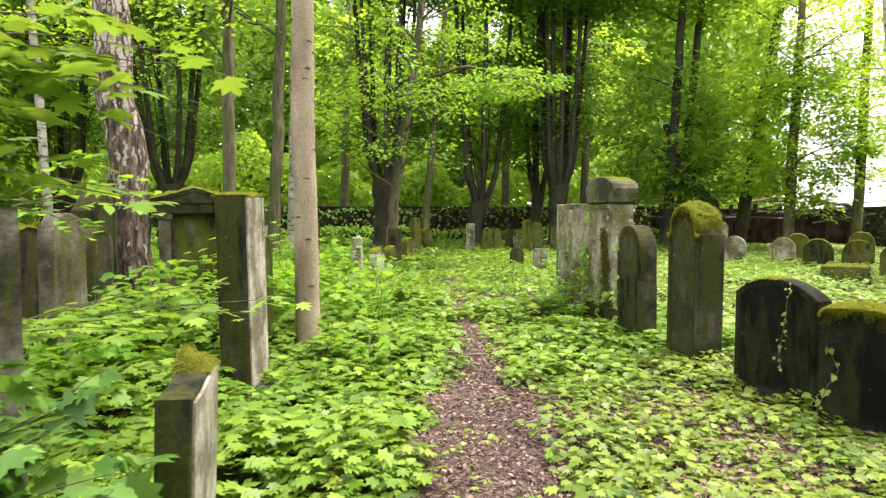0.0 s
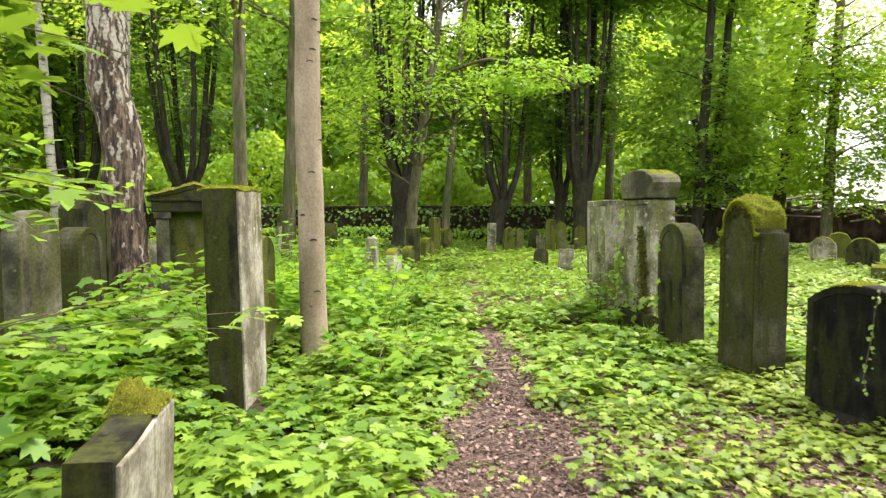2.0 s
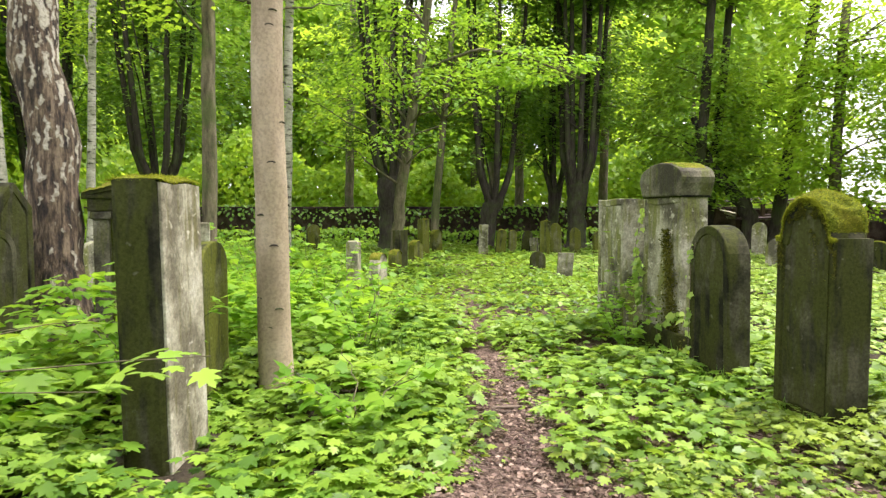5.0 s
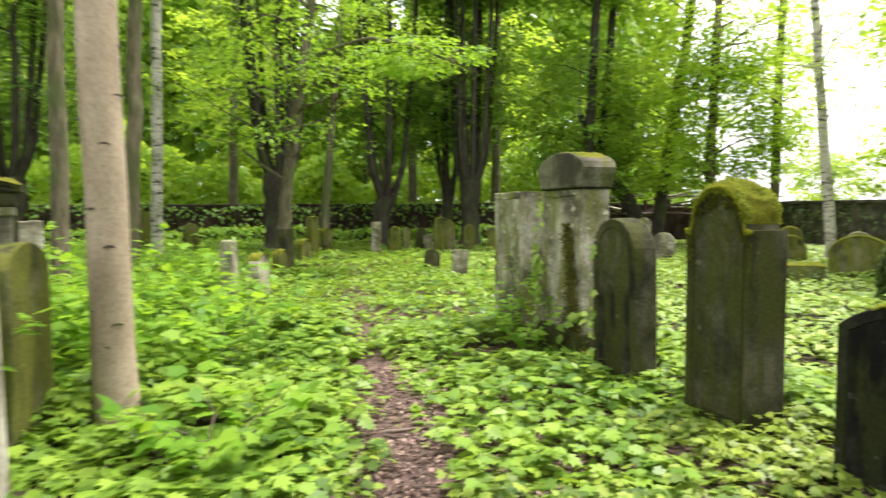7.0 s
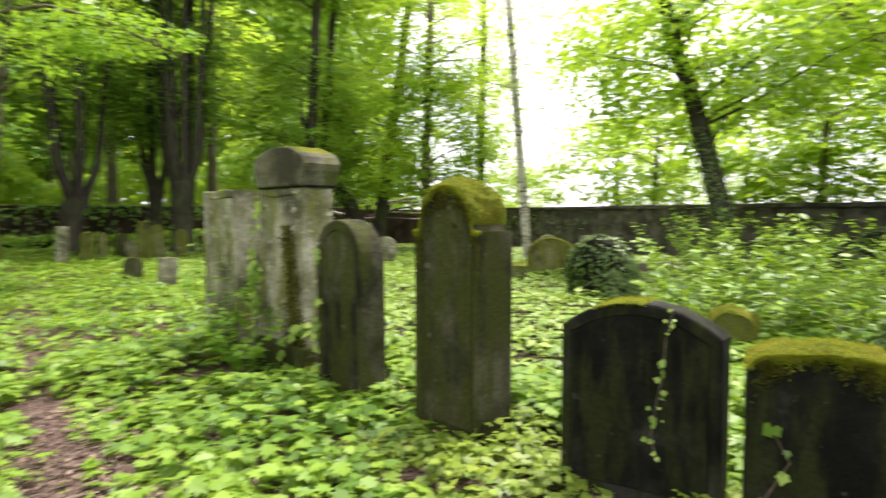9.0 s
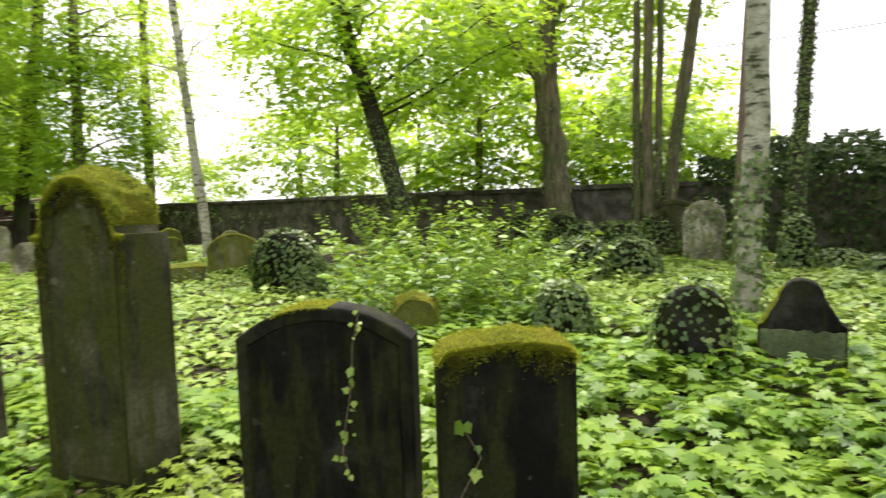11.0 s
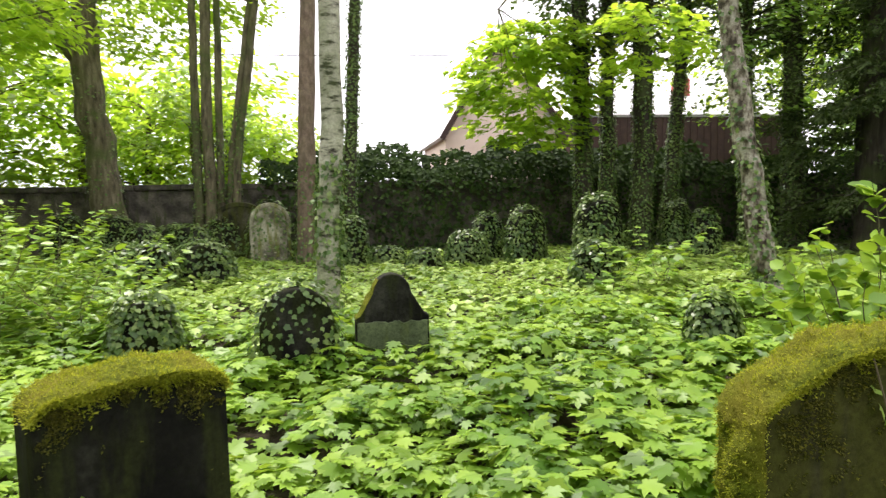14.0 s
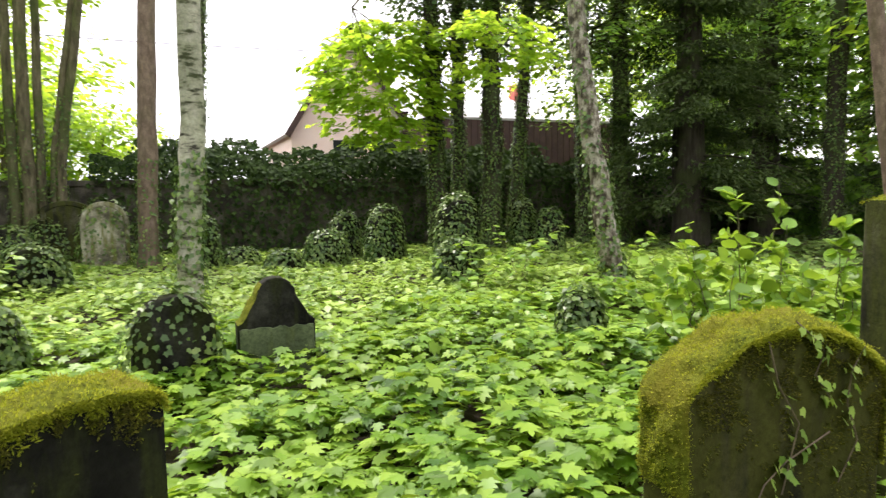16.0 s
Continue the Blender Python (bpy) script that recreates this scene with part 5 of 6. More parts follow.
gravestone(-7.2, 10.2, 50, 0.6, 0.2, "segment", 1.3, 1.2, STONE_DARK, "dark gravestone among plants", LEFT)

# ---- far row before the brick wall ----
FAR = "far row of small gravestones"
for k, (x, y, w, h, kind) in enumerate(((0.97, 23.7, 0.30, 1.06, "flat"), (1.55, 23.9, 0.34, 0.90, "round"), (2.02, 24.6, 0.28, 0.85, "round"), (2.58, 25.2, 0.36, 0.82, "round"), (2.84, 24.9, 0.28, 0.58, "flat"), (3.12, 24.5, 0.36, 1.18, "segment"),
                                         (3.62, 25.1, 0.40, 1.08, "round"), (1.94, 17.3, 0.36, 0.55, "round"), (2.40, 16.3, 0.34, 0.58, "flat"), (4.4, 25.6, 0.4, 0.9, "round"), (5.1, 25.0, 0.4, 0.8, "round"), (5.8, 25.8, 0.4, 0.95, "round"))):
    gravestone(x, y, rng.uniform(-25, 25), w, 0.14, kind, h, h - 0.05, (STONE_GREY, STONE_GREEN, STONE_GREEN, STONE_DARK)[k % 4], ("small grey upright gravestone in a far row", "small mossy green gravestone in a far row", "small mossy green gravestone in a far row", "small dark gravestone in a far row")[k % 4], FAR, moss=0.02 if k % 4 in (1, 2) else 0.0, tilt=(rng.uniform(-3, 3), rng.uniform(-4, 4)))

# ---- north-east field ----
FIELD = "round-topped gravestones in the field"
for x, y, w, h, mat, ms in ((9.0, 20.1, 0.66, 0.76, STONE_GREY, 0), (10.6, 20.3, 0.72, 0.70, STONE_GREY, 0.02), (11.4, 20.9, 0.7, 0.80, STONE_GREEN, 0.03), (10.55, 18.3, 0.76, 0.74, STONE_DARK, 0.03), (11.8, 18.5, 0.8, 0.70, STONE_GREEN, 0.03), (9.95, 23.3, 0.45, 1.15, STONE_GREY, 0), (12.6, 19.6, 0.7, 0.9, STONE_GREEN, 0.02), (13.6, 18.2, 0.7, 0.8, STONE_GREY, 0.0)):
    gravestone(x, y, -35 + rng.uniform(-8, 8), w, 0.18, "round", h, 0, mat, "round-topped mossy gravestone in low ivy" if ms else "round-topped grey gravestone in low ivy", FIELD, moss=ms)
gravestone(8.6, 13.9, -40, 0.85, 0.5, "flat", 0.36, 0, STONE_GREEN, "low mossy grave block overgrown by ivy", FIELD, moss=0.05, moss_lo=0.3, ivy=300)
gravestone(10.4, 14.5, -45, 1.1, 0.22, "low_arch", 0.86, 0.45, STONE_GREEN, "large mossy disc-shaped gravestone", FIELD, moss=0.03)
gravestone(11.6, 14.6, -45, 0.3, 0.2, "flat", 0.9, 0, STONE_GREY, "narrow grey gravestone by the ivy block", FIELD)
gravestone(6.2, 7.1, -60, 0.46, 0.3, "round", 0.44, 0, STONE_GREEN, "low mossy dome-shaped gravestone", FIELD, moss=0.05, moss_lo=0.2)

# ---- east side: ivy-covered stones ----
IVY = "ivy-covered gravestones"
gravestone(6.02, 3.60, -88, 0.58, 0.15, "ogee", 0.76, 0.42, STONE_BLACK, "small dark ogee-headed gravestone with a grey-green lower plate", IVY, moss=0.02, moss_lo=0.42, moss_x=(-0.3, -0.1))
gravestone(5.80, 4.32, -80, 0.54, 0.18, "round", 0.70, 0, STONE_BLACK, "dark round gravestone half wrapped in ivy", IVY, ivy=640, ivy_size=0.045)
for x, y, w, th, h, cnt in ((6.5, 5.62, 0.5, 0.3, 0.56, 420), (5.75, 1.02, 0.42, 0.28, 0.50, 380), (11.5, 6.25, 0.95, 0.5, 0.70, 620), (14.6, 7.2, 0.9, 0.5, 0.86, 620), (13.7, 3.9, 0.55, 0.4, 0.95, 520), (14.2, 3.25, 0.8, 0.5, 0.32, 320),
                            (12.3, 2.65, 0.65, 0.5, 0.40, 380), (13.1, 1.75, 0.8, 0.5, 0.66, 620), (14.3, 1.1, 0.65, 0.5, 0.95, 560), (13.0, 0.62, 0.85, 0.5, 1.12, 800), (9.9, 0.43, 0.66, 0.45, 0.66, 620), (10.9, -0.02, 0.8, 0.5, 1.30, 900),
                            (15.0, -3.5, 0.75, 0.5, 1.12, 620), (13.1, -3.1, 0.6, 0.45, 0.95, 520), (8.2, 10.8, 1.35, 0.5, 1.05, 950), (11.9, 7.5, 0.75, 0.5, 0.68, 520), (14.0, 7.9, 0.7, 0.5, 0.9, 520), (16.2, 10.2, 0.9, 0.5, 1.1, 620),
                            (11.1, 6.9, 0.75, 0.5, 0.72, 560), (16.3, 9.2, 0.95, 0.6, 1.05, 620), (15.7, 7.75, 0.8, 0.5, 0.82, 520), (15.9, 6.72, 0.85, 0.5, 1.0, 560), (9.6, 12.6, 0.8, 0.4, 0.8, 500)):
    gravestone(x, y, -78 + rng.uniform(-15, 15), w * 0.86, th * 0.6, "round" if h > w * 0.6 else "segment", h * 0.95, h * 0.7, STONE_BLACK, "gravestone completely covered in ivy" if h > 0.6 else "low stone buried under ivy", IVY, ivy=int(cnt * (3.4 if x < 8 else 2.8)), ivy_size=0.048 if x < 8 else 0.07, name="ivy_gravestone")
gravestone(15.2, 5.66, -80, 0.85, 0.2, "round", 1.28, 0, STONE_GREY, "tall grey gravestone half covered in ivy by the wall", IVY, panel=0.07, ivy=620, ivy_size=0.075)
gravestone(15.9, 6.4, -84, 0.9, 0.25, "segment", 1.3, 1.15, STONE_DARK, "dark tomb slab against the wall", IVY, panel=0.08)
plate_edge = [0.275 - 0.55 * k / 30 for k in range(31)]
plate = [(0.278, -0.1)] + [(px, 0.385 + 0.02 * noise.noise(Vector((px * 14, 0.3, 0))) + 0.016 * noise.noise(Vector((px * 45, 0.9, 0)))) for px in plate_edge] + [(-0.278, -0.1)]
bm_plate = slab(plate, 0.02, 0.004)
for v_ in bm_plate.verts:
    v_.co.y -= 0.088
for ob in list(scene.objects):
    if ob.get("label", "").startswith("small dark ogee"):
        part("plate", bm_plate, STONE_PLATE, ob, "smooth grey-green lower plate")


# ---- ivy strands and shoots on stones ----
def ivy_strand(points, size, label, count=26):
    """A single hanging shoot with a leaf at each step."""
    pts = np.asarray(points, float)
    u = np.sort(rng.uniform(0, len(pts) - 1.001, count))
    i = u.astype(int)
    c = pts[i] + (u - i)[:, None] * (pts[i + 1] - pts[i])
    root = empty("ivy_strand", pose(0, 0, 0), label, "ivy")
    v, f = tube(pts, np.full(len(pts), 0.003), 5)
    mesh_part("stem", array_mesh("stem", v, [f]), TWIG, root)
    N = np.array([-0.8, -0.4, 0.5]) + rng.normal(0, 0.3, (count, 3))
    T = np.array([0, 0, -0.8]) + rng.normal(0, 0.6, (count, 3))
    leaves("leaves", c + rng.normal(0, 0.016, (count, 3)), N, T, size * rng.uniform(0.45, 1.35, count), LOBED, LEAF_FIELD, root)


def on_stone(x, y, rz, th, pts):
    m = pose(x, y, 0, 0, 0, rz)
    return [tuple(m @ Vector((px, -th / 2 - 0.02, pz))) for px, pz in pts]


ivy_strand(on_stone(2.74, 5.31, -67, 0.17, [(0.17, 0.95), (0.14, 0.82), (0.13, 0.66), (0.10, 0.5), (0.08, 0.36), (0.11, 0.24)]), 0.027, "pale ivy strand hanging down the black gravestone")
ivy_strand(on_stone(2.72, 2.27, -92, 0.22, [(-0.1, 0.86), (-0.05, 0.7), (0.05, 0.55), (-0.02, 0.3)]), 0.045, "ivy shoot on the mossy gravestone", 14)
ivy_strand(on_stone(2.72, 2.27, -92, 0.22, [(-0.18, 0.2), (-0.1, 0.35), (0.0, 0.42), (0.2, 0.5)]), 0.045, "ivy shoot on the mossy gravestone", 12)
ivy_strand(on_stone(2.72, 2.27, -92, 0.22, [(0.02, 0.92), (0.10, 0.86), (0.16, 0.80), (0.12, 0.72), (0.2, 0.62)]), 0.045, "ivy leaves trailing over the mossy gravestone", 26)
ivy_strand(on_stone(2.72, 2.27, -92, 0.22, [(0.36, 0.80), (0.30, 0.72), (0.28, 0.6), (0.34, 0.45), (0.25, 0.3)]), 0.042, "ivy leaves trailing over the mossy gravestone", 24)
ivy_strand(on_stone(2.97, 4.58, -55, 0.22, [(-0.26, 0.05), (-0.2, 0.25), (-0.12, 0.4), (-0.2, 0.55)]), 0.05, "ivy leaves climbing the low dark gravestone", 12)
ivy_strand(on_stone(2.27, 7.66, -80, 0.21, [(-0.29, 0.2), (-0.28, 0.6), (-0.27, 1.0), (-0.2, 1.2)]), 0.05, "ivy climbing the edge of the round gravestone", 34)
ivy_strand([(2.0, 9.1, 1.5), (1.9, 9.0, 1.1), (1.95, 9.0, 0.8), (1.9, 8.9, 0.3)], 0.07, "light green climber in front of the stele", 60)
ivy_strand([(2.05, 8.6, 0.1), (1.95, 8.4, 0.35), (2.1, 8.2, 0.5), (2.3, 8.0, 0.3)], 0.07, "light green climber at the foot of the stele", 50)


# ---- leafy sprays and saplings near the camera ----
def spray(name, lines, leaf_size, per, mat, label, shape=LOBED, category="branch", tilt=0.25, width=0.10):
    """Thin twigs carrying flat rows of leaves."""
    root = empty(name, Matrix.Translation(lines[0][0]), label, category)
    base = np.array(lines[0][0], float)
    P, N, T, wood = [], [], [], []
    for a, b in lines:
        line = bend(np.array(a) - base, np.array(b) - base, 8, 0.05, 0.02)
        wood.append(tube(line, np.linspace(0.006, 0.0018, 8), 5))
        u = np.sort(rng.uniform(0.15, 1, per)) * 6.999
        i = u.astype(int)
        c = line[i] + (u - i)[:, None] * (line[i + 1] - line[i])
        d = unit((line[-1] - line[0])[None])[0]
        side = np.cross(d, [0, 0, 1.0])
        sgn = np.where(np.arange(per) % 2, 1.0, -1.0)[:, None]
        P.append(c + side * sgn * rng.uniform(0.01, width, (per, 1)) + [0, 0, -0.01])
        N.append(np.array([0, 0, 1.0]) + rng.normal(0, tilt, (per, 3)))
        T.append(side * sgn + d * 0.7 + rng.normal(0, 0.25, (per, 3)) + [0, 0, -0.2])
    for v, f in wood:
        mesh_part("twig", array_mesh("twig", v, [f]), BARK_GREY, root)
    P, N, T = (np.concatenate(q) for q in (P, N, T))
    leaves("leaves", P, N, T, leaf_size * rng.uniform(0.6, 1.25, len(P)), shape, mat, root)


def spray_fan(name, start, ends, *args, **kw):
    spray(name, [(start, e) for e in ends], *args, **kw)


spray_fan("lime_sapling", (-2.6, 2.8, 2.25), [(-2.65, 2.75, 0.0), (-0.95, 3.0, 2.12), (-1.05, 2.9, 1.98), (-1.2, 3.1, 2.25), (-1.35, 2.8, 2.32), (-1.3, 3.1, 1.85), (-1.5, 2.9, 2.05), (-1.6, 3.0, 2.4), (-1.7, 2.8, 1.9), (-1.5, 3.2, 2.2)], 0.15, 13, LEAF_MAPLE, "overhanging branch with large bright green leaves", MAPLE, width=0.12)
spray_fan("lime_sapling", (-2.9, 2.9, 1.75), [(-2.92, 2.85, 0.0), (-1.3, 3.1, 1.55), (-1.5, 3.0, 1.72), (-1.7, 3.2, 1.45), (-1.9, 2.9, 1.85), (-1.6, 3.4, 1.62)], 0.13, 11, LEAF_MAPLE, "thin drooping branch with bright green leaves", MAPLE, width=0.10)
spray_fan("maple_branch", (-2.9, 4.4, 1.55), [(-2.0, 4.3, 1.75), (-1.9, 4.5, 1.5), (-2.2, 4.1, 1.35), (-2.4, 4.4, 1.9), (-2.1, 4.8, 1.65)], 0.11, 14, LEAF_SPRAY, "low branch with bright green leaves among gravestones", OVAL)
spray_fan("maple_branch", (-2.9, 3.9, 0.75), [(-0.95, 4.3, 0.95), (-1.2, 4.0, 0.90), (-1.7, 3.6, 0.85), (-1.6, 4.8, 1.0), (-2.1, 3.3, 0.95), (-1.9, 5.1, 0.95)], 0.11, 26, LEAF_MAPLE, "low arching branch of a maple sapling", MAPLE, width=0.2)
spray_fan("maple_branch", (-2.0, 2.2, 0.3), [(-1.3, 2.1, 0.8), (-1.6, 2.5, 0.95), (-1.1, 2.3, 0.6), (-1.9, 2.7, 0.9), (-1.2, 1.9, 0.5), (-1.5, 2.9, 0.75), (-1.45, 2.55, 0.7), (-1.7, 2.3, 0.85), (-1.35, 2.6, 0.9), (-1.75, 2.6, 0.6)], 0.125, 30, LEAF_SHADE, "large-leaved sapling beside the broken slab", MAPLE, tilt=0.4, width=0.16)
for k, (x, y, h) in enumerate(((-2.3, 6.6, 1.1), (-2.6, 7.6, 1.2), (-1.0, 8.6, 0.8), (-2.2, 9.6, 1.2), (-2.8, 10.8, 1.3), (-1.9, 11.2, 1.1), (-3.4, 6.4, 0.9), (-0.95, 9.8, 0.75), (-2.0, 14.2, 1.1), (-3.2, 12.9, 1.3), (-3.0, 4.6, 0.85), (-0.7, 6.3, 0.5))):
    spray_fan("maple_sapling", (x, y, 0), [(x + 0.55 * math.cos(a + k), y + 0.55 * math.sin(a + k), h * f) for a, f in ((0, 0.8), (1.2, 1.0), (2.4, 0.75), (3.5, 0.95), (4.6, 0.7), (5.6, 1.05))], 0.12, 18, LEAF_SPRAY, "leafy young maple sapling in the undergrowth", category="sapling", width=0.14)
for x, y, h in ((1.72, 9.25, 1.35), (1.75, 8.75, 0.75)):
    spray_fan("maple_sapling", (x, y, 0), [(x + 0.32 * math.cos(a), y + 0.32 * math.sin(a), h * f) for a, f in ((0.3, 0.8), (1.4, 1.0), (2.6, 0.6), (3.6, 0.85), (4.6, 0.45), (5.6, 0.7))], 0.085, 20, LEAF_SPRAY, "slender climbing sapling against the grey stele", category="sapling", width=0.10)
for sx, sy, sh in ((3.70, 1.36, 1.0), (3.45, 0.85, 0.88), (4.25, 1.15, 0.85), (3.95, 0.75, 1.02), (3.35, 0.4, 0.95)):
    spray_fan("lilac_sapling", (sx, sy, 0.1), [(sx + dx, sy + dy, sh * z) for dx, dy, z in ((-0.1, 0.16, 1.38), (0.05, -0.1, 1.12), (-0.3, 0.35, 0.95), (0.2, -0.15, 1.0), (-0.2, -0.25, 0.92), (-0.4, 0.05, 0.78), (0.2, 0.35, 0.95), (0.4, -0.35, 0.85), (-0.45, -0.25, 0.7), (0.35, 0.1, 1.08), (-0.15, 0.45, 0.72), (0.1, -0.5, 0.74))],
              0.085, 44, LEAF_MAPLE, "green large-leaved sapling behind the mossy gravestone", BROAD, "sapling", tilt=0.6, width=0.12)
for x, y, h in ((7.4, 7.3, 1.2), (7.9, 8.0, 1.35), (6.9, 8.0, 1.0), (8.6, 7.4, 1.2), (7.6, 6.6, 0.8), (9.4, 8.8, 1.4), (10.6, 10.5, 1.5), (12.3, 12.0, 1.6), (8.2, 9.2, 1.3), (6.6, 7.4, 0.8), (9.8, 7.6, 1.3), (8.9, 6.6, 0.9), (11.4, 9.4, 1.4), (13.4, 10.6, 1.3)):
    spray_fan("elder_shrub", (x, y, 0), [(x + 0.7 * math.cos(a + x), y + 0.7 * math.sin(a + x), h * f) for a, f in ((0, 0.8), (0.8, 1.0), (1.6, 0.6), (2.4, 0.85), (3.2, 1.05), (4.0, 0.7), (4.8, 0.95), (5.6, 0.5))], 0.115, 54, LEAF_MAPLE, "leafy green shrub between ivy-covered graves", OVAL, "shrub", width=0.2)
for x, y, h in ((9.3, -0.3, 0.9), (9.0, 0.5, 0.7), (8.8, -1.6, 0.8)):
    spray_fan("maple_sapling", (x, y, 0), [(x + 0.6 * math.cos(a + x), y + 0.6 * math.sin(a + x), h * f) for a, f in ((0, 0.8), (1.2, 1.0), (2.4, 0.75), (3.5, 0.95), (4.6, 0.7))], 0.13, 18, LEAF_MAPLE, "leafy young maple sapling near the birch", category="sapling", width=0.14)


# ---- ground plants ----
def stones_clear(P):
    """Keeps plants out of the stones beside the path."""
    ok = np.ones(len(P), bool)
    for x, y, r in ((2.5, 6.52, 0.30), (2.34, 7.66, 0.27), (2.76, 5.3, 0.3), (2.98, 4.56, 0.28), (2.72, 2.42, 0.34), (-1.80, 5.83, 0.36), (-1.62, 5.35, 0.24), (-1.3, 2.92, 0.25), (2.46, 8.7, 0.34), (-1.51, 7.22, 0.2), (6.02, 3.6, 0.2)):
        ok &= np.hypot(P[:, 0] - x, P[:, 1] - y) > r
    return ok


def plant_bed(name, boxes, density, size, height, per, mat, shape, label, keep=None, spread=0.13):
    """Low plants, each a whorl of leaves on a short stem, joined into one mesh."""
    xy = np.concatenate([np.stack([rng.uniform(a, b, int((b - a) * (d - c) * density)), rng.uniform(c, d, int((b - a) * (d - c) * density))], -1) for a, b, c, d in boxes])
    if keep is not None:
        xy = xy[keep(xy)]
    hum = np.array([0.62 + 0.75 * noise.noise(Vector((x * 0.9, y * 0.9, 4.0))) + 0.6 * noise.noise(Vector((x * 2.7, y * 2.7, 9.0))) for x, y in xy])
    hgt = height * np.clip(hum, 0.25, 1.5)
    k = np.repeat(np.arange(len(xy)), per)
    a = rng.uniform(0, 2 * np.pi, len(k))
    r = spread * np.sqrt(rng.uniform(0.02, 1.3, len(k)))
    d = np.stack([np.cos(a), np.sin(a), np.zeros(len(k))], -1)
    z = hgt[k] * np.where(rng.uniform(0, 1, len(k)) < 0.75, 1.0, 0.6) * rng.uniform(0.92, 1.06, len(k)) - 0.35 * r
    P = np.stack([xy[k, 0], xy[k, 1], z], -1) + d * r[:, None]
    P[:, 2] = np.maximum(P[:, 2], 0.02)
    N = np.array([0, 0, 1.0]) + d * rng.uniform(0.0, 0.32, (len(k), 1)) + rng.normal(0, 0.22, (len(k), 3))
    T = d + rng.normal(0, 0.45, (len(k), 3)) + [0, 0, -0.1]
    ob = leaves(name, P, N, T, size * rng.uniform(0.55, 1.3, len(k)), shape, mat)
    return tagged(ob, label, "plants", "", "stuff")


def off_path(P):
    y = P[:, 1]
    c = np.array([path_centre(v) for v in y])
    h = np.array([path_half(v) for v in y])
    wob = np.array([noise.noise(Vector((v * 1.7, u * 1.7, 0))) for u, v in P])
    fine = np.array([noise.noise(Vector((v * 6.1, u * 6.1, 3.0))) for u, v in P])
    return (np.abs(P[:, 0] - c) > h * (1 + 0.8 * wob + 0.35 * fine)) & stones_clear(P)


def litter_zone(P):
    """Thin growth on the litter to the right of the path; dense elsewhere."""
    bare = np.exp(-(((P[:, 0] - 1.9) / 1.0) ** 2 + ((P[:, 1] - 4.6) / 1.5) ** 2))
    return off_path(P) & (rng.uniform(0, 1, len(P)) > 0.5 * bare)


plant_bed("maple_seedlings", [(-4.3, -0.15, 0.6, 10.5)], 84, 0.098, 0.27, 7, LEAF_MAPLE, MAPLE, "dense bright green maple seedlings beside the path", off_path)
plant_bed("maple_seedlings_far", [(-6.5, -4.3, 0.6, 10.5)], 70, 0.11, 0.27, 7, LEAF_MAPLE, SIMPLE, "dense bright green maple seedlings behind the graves", None)
plant_bed("path_edge_plants", [(0.4, 3.2, 2.2, 5.9), (1.7, 3.2, 5.9, 6.7), (-0.7, 0.6, 3.0, 6.4)], 165, 0.062, 0.17, 6, LEAF_HERB, MAPLE, "low yellow-green herbs with brown litter between them", litter_zone)
plant_bed("path_seedlings", [(-0.5, 0.95, 2.6, 9.0)], 9, 0.042, 0.07, 4, LEAF_HERB, MAPLE, "scattered tiny seedlings on the trodden path", None, 0.07)
plant_bed("row_seedlings", [(0.3, 1.7, 5.6, 10.5), (1.7, 3.2, 6.7, 10.5), (-0.6, 0.3, 6.2, 10.5)], 92, 0.086, 0.25, 6, LEAF_MAPLE, MAPLE, "bright green maple seedlings in front of the gravestones", litter_zone)
plant_bed("east_plants", [(3.0, 7.5, -1.0, 7.5)], 84, 0.096, 0.30, 7, LEAF_MAPLE, MAPLE, "dense bright ground plants between the graves", stones_clear)
plant_bed("rear_plants", [(-6.5, -0.3, -6.0, 0.6), (0.9, 3.0, -6.0, 2.2)], 46, 0.12, 0.24, 6, LEAF_MAPLE, SIMPLE, "low green plants beside the path", None, 0.2)
plant_bed("east_plants_far", [(7.5, 12.0, -5.0, 9.5), (3.0, 7.5, -5.0, -1.0)], 62, 0.12, 0.22, 6, LEAF_FIELD, SIMPLE, "pale ground ivy among the ivy-covered graves", None, 0.2)
plant_bed("wall_foot_ivy", [(12.0, 17.2, -6.0, 12.0)], 34, 0.13, 0.13, 6, LEAF_FIELD, SIMPLE, "pale ground ivy towards the wall", None, 0.24)
plant_bed("yew_floor_ivy", [(6.0, 17.0, -16.0, -5.0)], 20, 0.16, 0.13, 6, LEAF_IVY, SIMPLE, "dark ivy carpet under the yew", None, 0.26)
plant_bed("field_plants", [(3.0, 12.0, 7.5, 16.0)], 36, 0.125, 0.20, 6, LEAF_FIELD, SIMPLE, "low ground ivy in the open field", None, 0.22)
plant_bed("field_plants_far", [(2.5, 17.5, 16.0, 30.0)], 20, 0.19, 0.15, 6, LEAF_FIELD, SIMPLE, "pale low ground cover in the far field", None, 0.32)
plant_bed("path_plants_far", [(-3.5, 3.0, 10.5, 18.0)], 44, 0.115, 0.24, 6, LEAF_MAPLE, SIMPLE, "bright green plants along the far path", off_path, 0.18)
plant_bed("path_plants_end", [(-6.0, 3.0, 18.0, 32.0)], 16, 0.18, 0.24, 6, LEAF_MAPLE, SIMPLE, "green plants at the end of the path", off_path, 0.28)
plant_bed("wood_floor_plants", [(-16.0, -6.5, 3.0, 30.0), (-6.5, -3.5, 10.5, 30.0)], 15, 0.18, 0.42, 7, LEAF_SPRAY, SIMPLE, "bright undergrowth between the trees", None, 0.34)
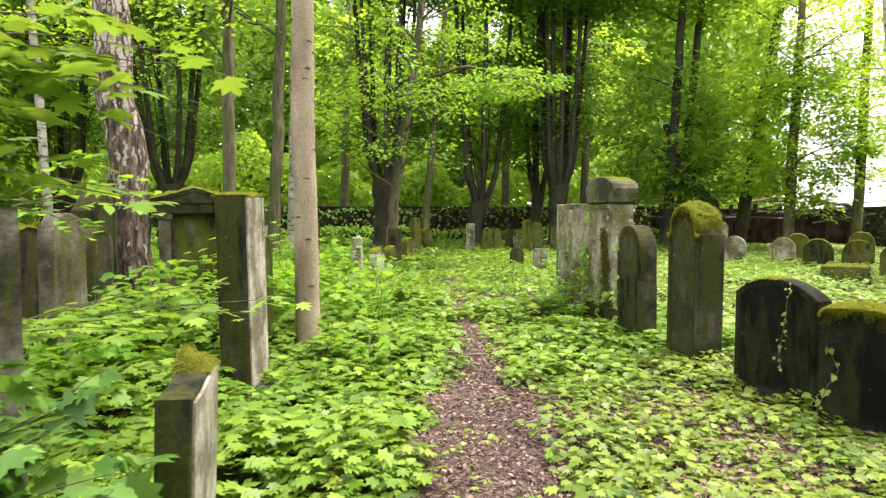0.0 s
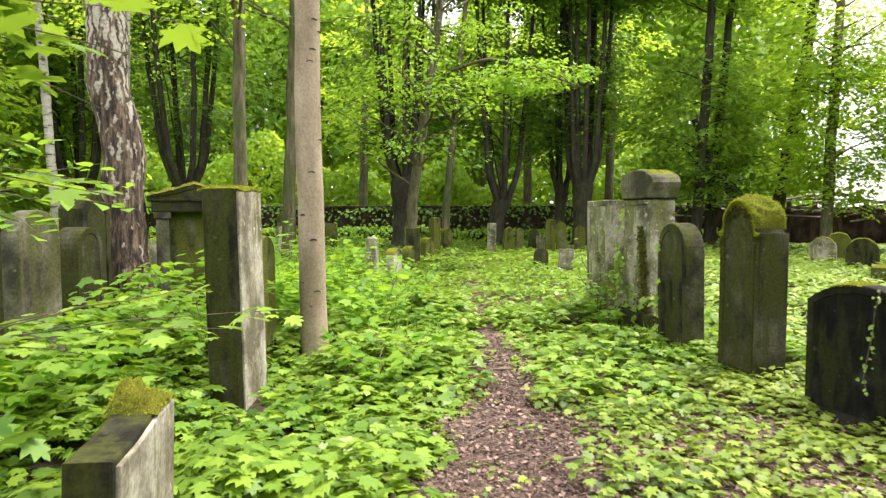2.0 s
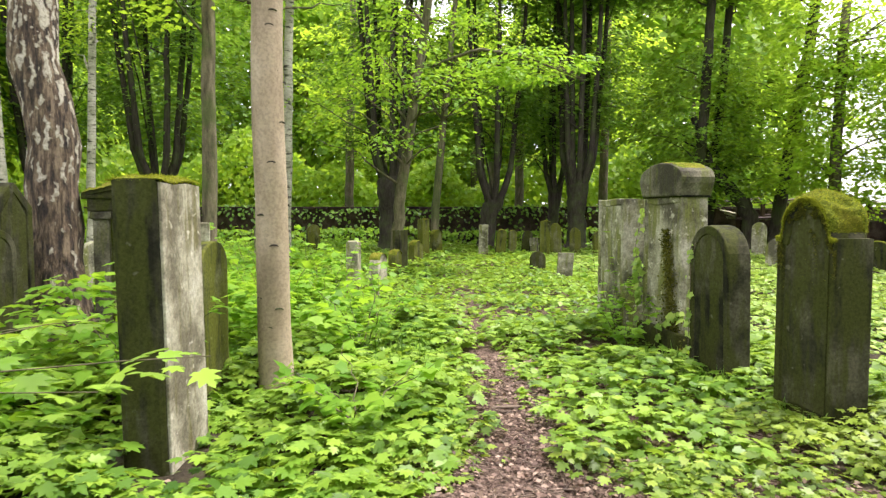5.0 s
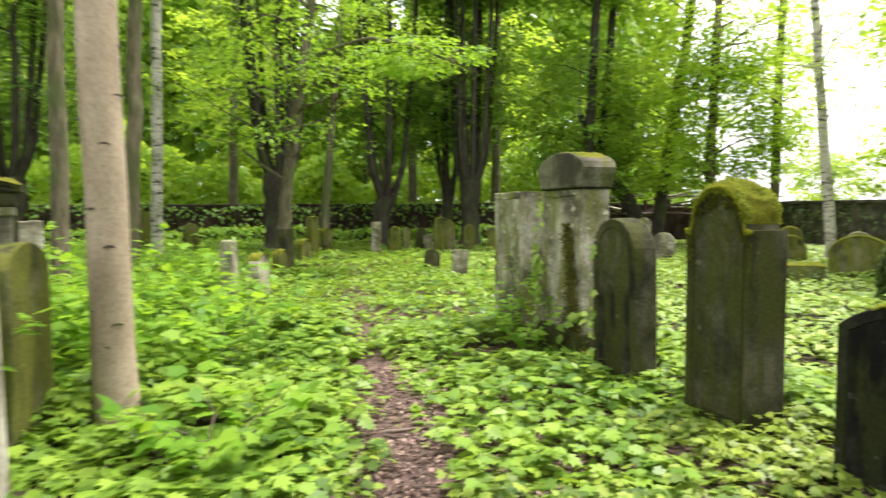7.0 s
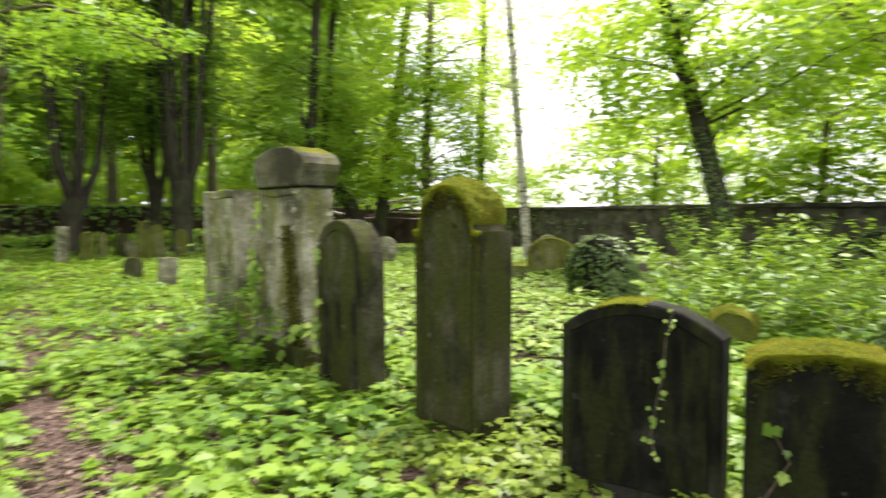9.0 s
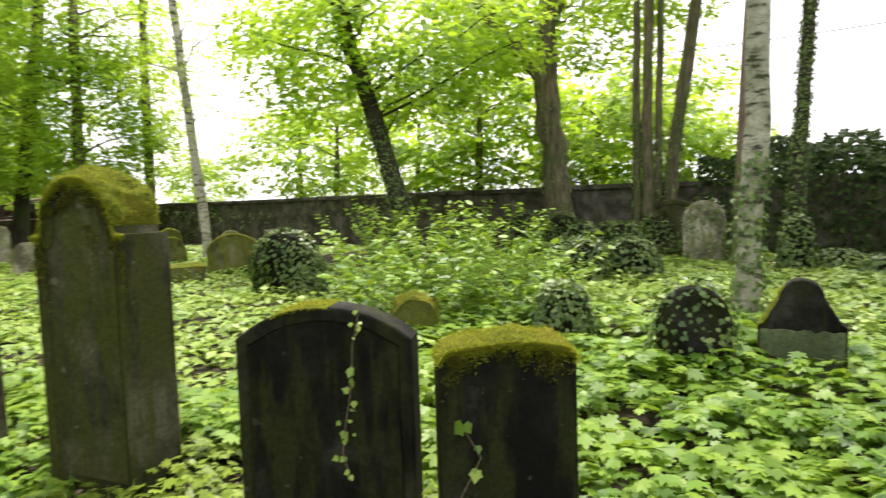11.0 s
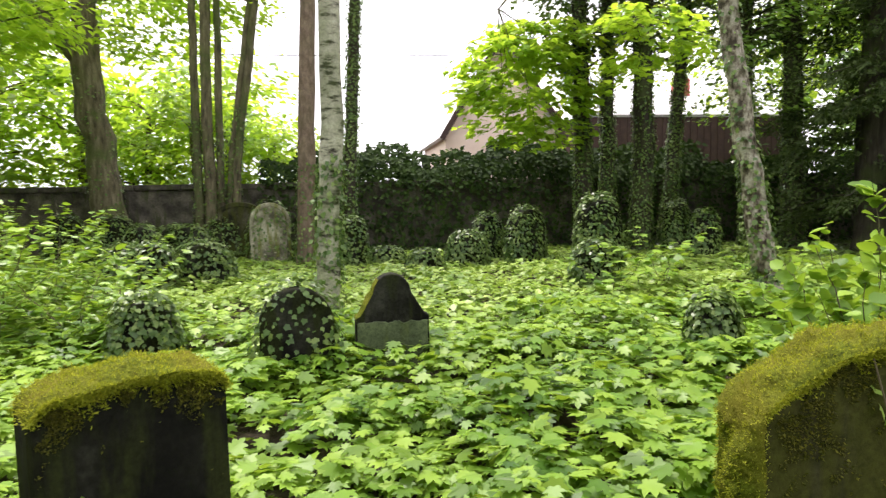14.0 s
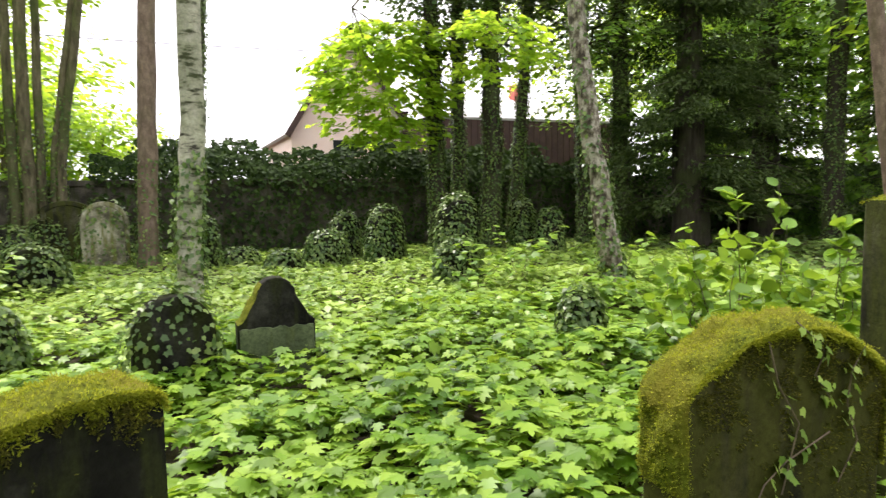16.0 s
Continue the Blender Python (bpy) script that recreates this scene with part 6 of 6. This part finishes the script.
plant_bed("tall_undergrowth", [(-3.6, -1.2, 8.0, 13.0), (-5.5, -2.6, 4.0, 8.0)], 26, 0.12, 0.75, 9, LEAF_SPRAY, LOBED, "tall leafy undergrowth around the graves", stones_clear, 0.2)


def grass(name, boxes, density, length, label):
    xy = np.concatenate([np.stack([rng.uniform(a, b, int((b - a) * (d - c) * density)), rng.uniform(c, d, int((b - a) * (d - c) * density))], -1) for a, b, c, d in boxes])
    num = len(xy)
    a = rng.uniform(0, 2 * np.pi, num)
    T = np.stack([np.cos(a) * 0.45, np.sin(a) * 0.45, np.ones(num)], -1)
    N = np.stack([np.cos(a), np.sin(a), np.full(num, -0.3)], -1) + rng.normal(0, 0.2, (num, 3))
    tagged(leaves(name, np.concatenate([xy, np.zeros((num, 1))], 1), -N, T, length * rng.uniform(0.5, 1.3, num), BLADE, GRASS), label, "grass", "", "stuff")


grass("grass_tufts", [(1.75, 2.2, 7.0, 8.2), (2.1, 2.4, 6.0, 6.5), (-0.9, -0.3, 7.5, 9.5)], 120, 0.2, "tufts of thin green grass near the path")

# ---- litter on the path ----
num = 24000
lx, ly = rng.normal(0.55, 0.75, num), rng.uniform(1.5, 8.5, num)
near_right = rng.uniform(0, 1, num) < 0.4
lx[near_right] = rng.uniform(0.6, 3.4, near_right.sum())
P = np.stack([lx, ly, 0.012 + rng.uniform(0, 0.02, num)], -1)
tagged(leaves("fallen_leaves", P, np.array([0, 0, 1.0]) + rng.normal(0, 0.35, (num, 3)), rng.normal(0, 1, (num, 3)), rng.uniform(0.012, 0.046, num), SIMPLE, LEAF_DEAD), "brown fallen leaves on the trodden path", "leaf litter", "", "stuff")
sticks = []
for k in range(1500):
    x, y, a, ln = rng.normal(0.5, 0.6), rng.uniform(1.5, 8), rng.uniform(0, 2 * math.pi), rng.uniform(0.05, 0.22)
    sticks.append(tube(bend((x, y, 0.012), (x + ln * math.cos(a), y + ln * math.sin(a), 0.02 + rng.uniform(0, 0.02)), 4, 0.0, 0.006), [0.004, 0.0035, 0.003, 0.0018], 4))
tagged(mesh_part("twig_litter", array_mesh("twig_litter", *joined(sticks)), TWIG), "dry broken twigs scattered on the path", "twigs", "", "stuff")
for (x, y, a, ln, r) in ((0.33, 6.72, 0.1, 0.22, 0.016), (0.62, 4.55, 0.3, 0.16, 0.014), (0.95, 4.2, -0.5, 0.3, 0.009), (0.1, 5.0, 1.0, 0.25, 0.008), (2.05, 6.95, 0.7, 0.8, 0.012)):
    v, f = tube(bend((x - ln / 2 * math.cos(a), y - ln / 2 * math.sin(a), 0.02), (x + ln / 2 * math.cos(a), y + ln / 2 * math.sin(a), 0.035), 6, 0.01, 0.008), np.linspace(r, r * 0.6, 6), 8, 0.05)
    tagged(mesh_part("fallen_branch", array_mesh("fallen_branch", v, [f]), TWIG, None, "", True), "short dry branch lying on the leaf litter", "branch", "fallen branches")
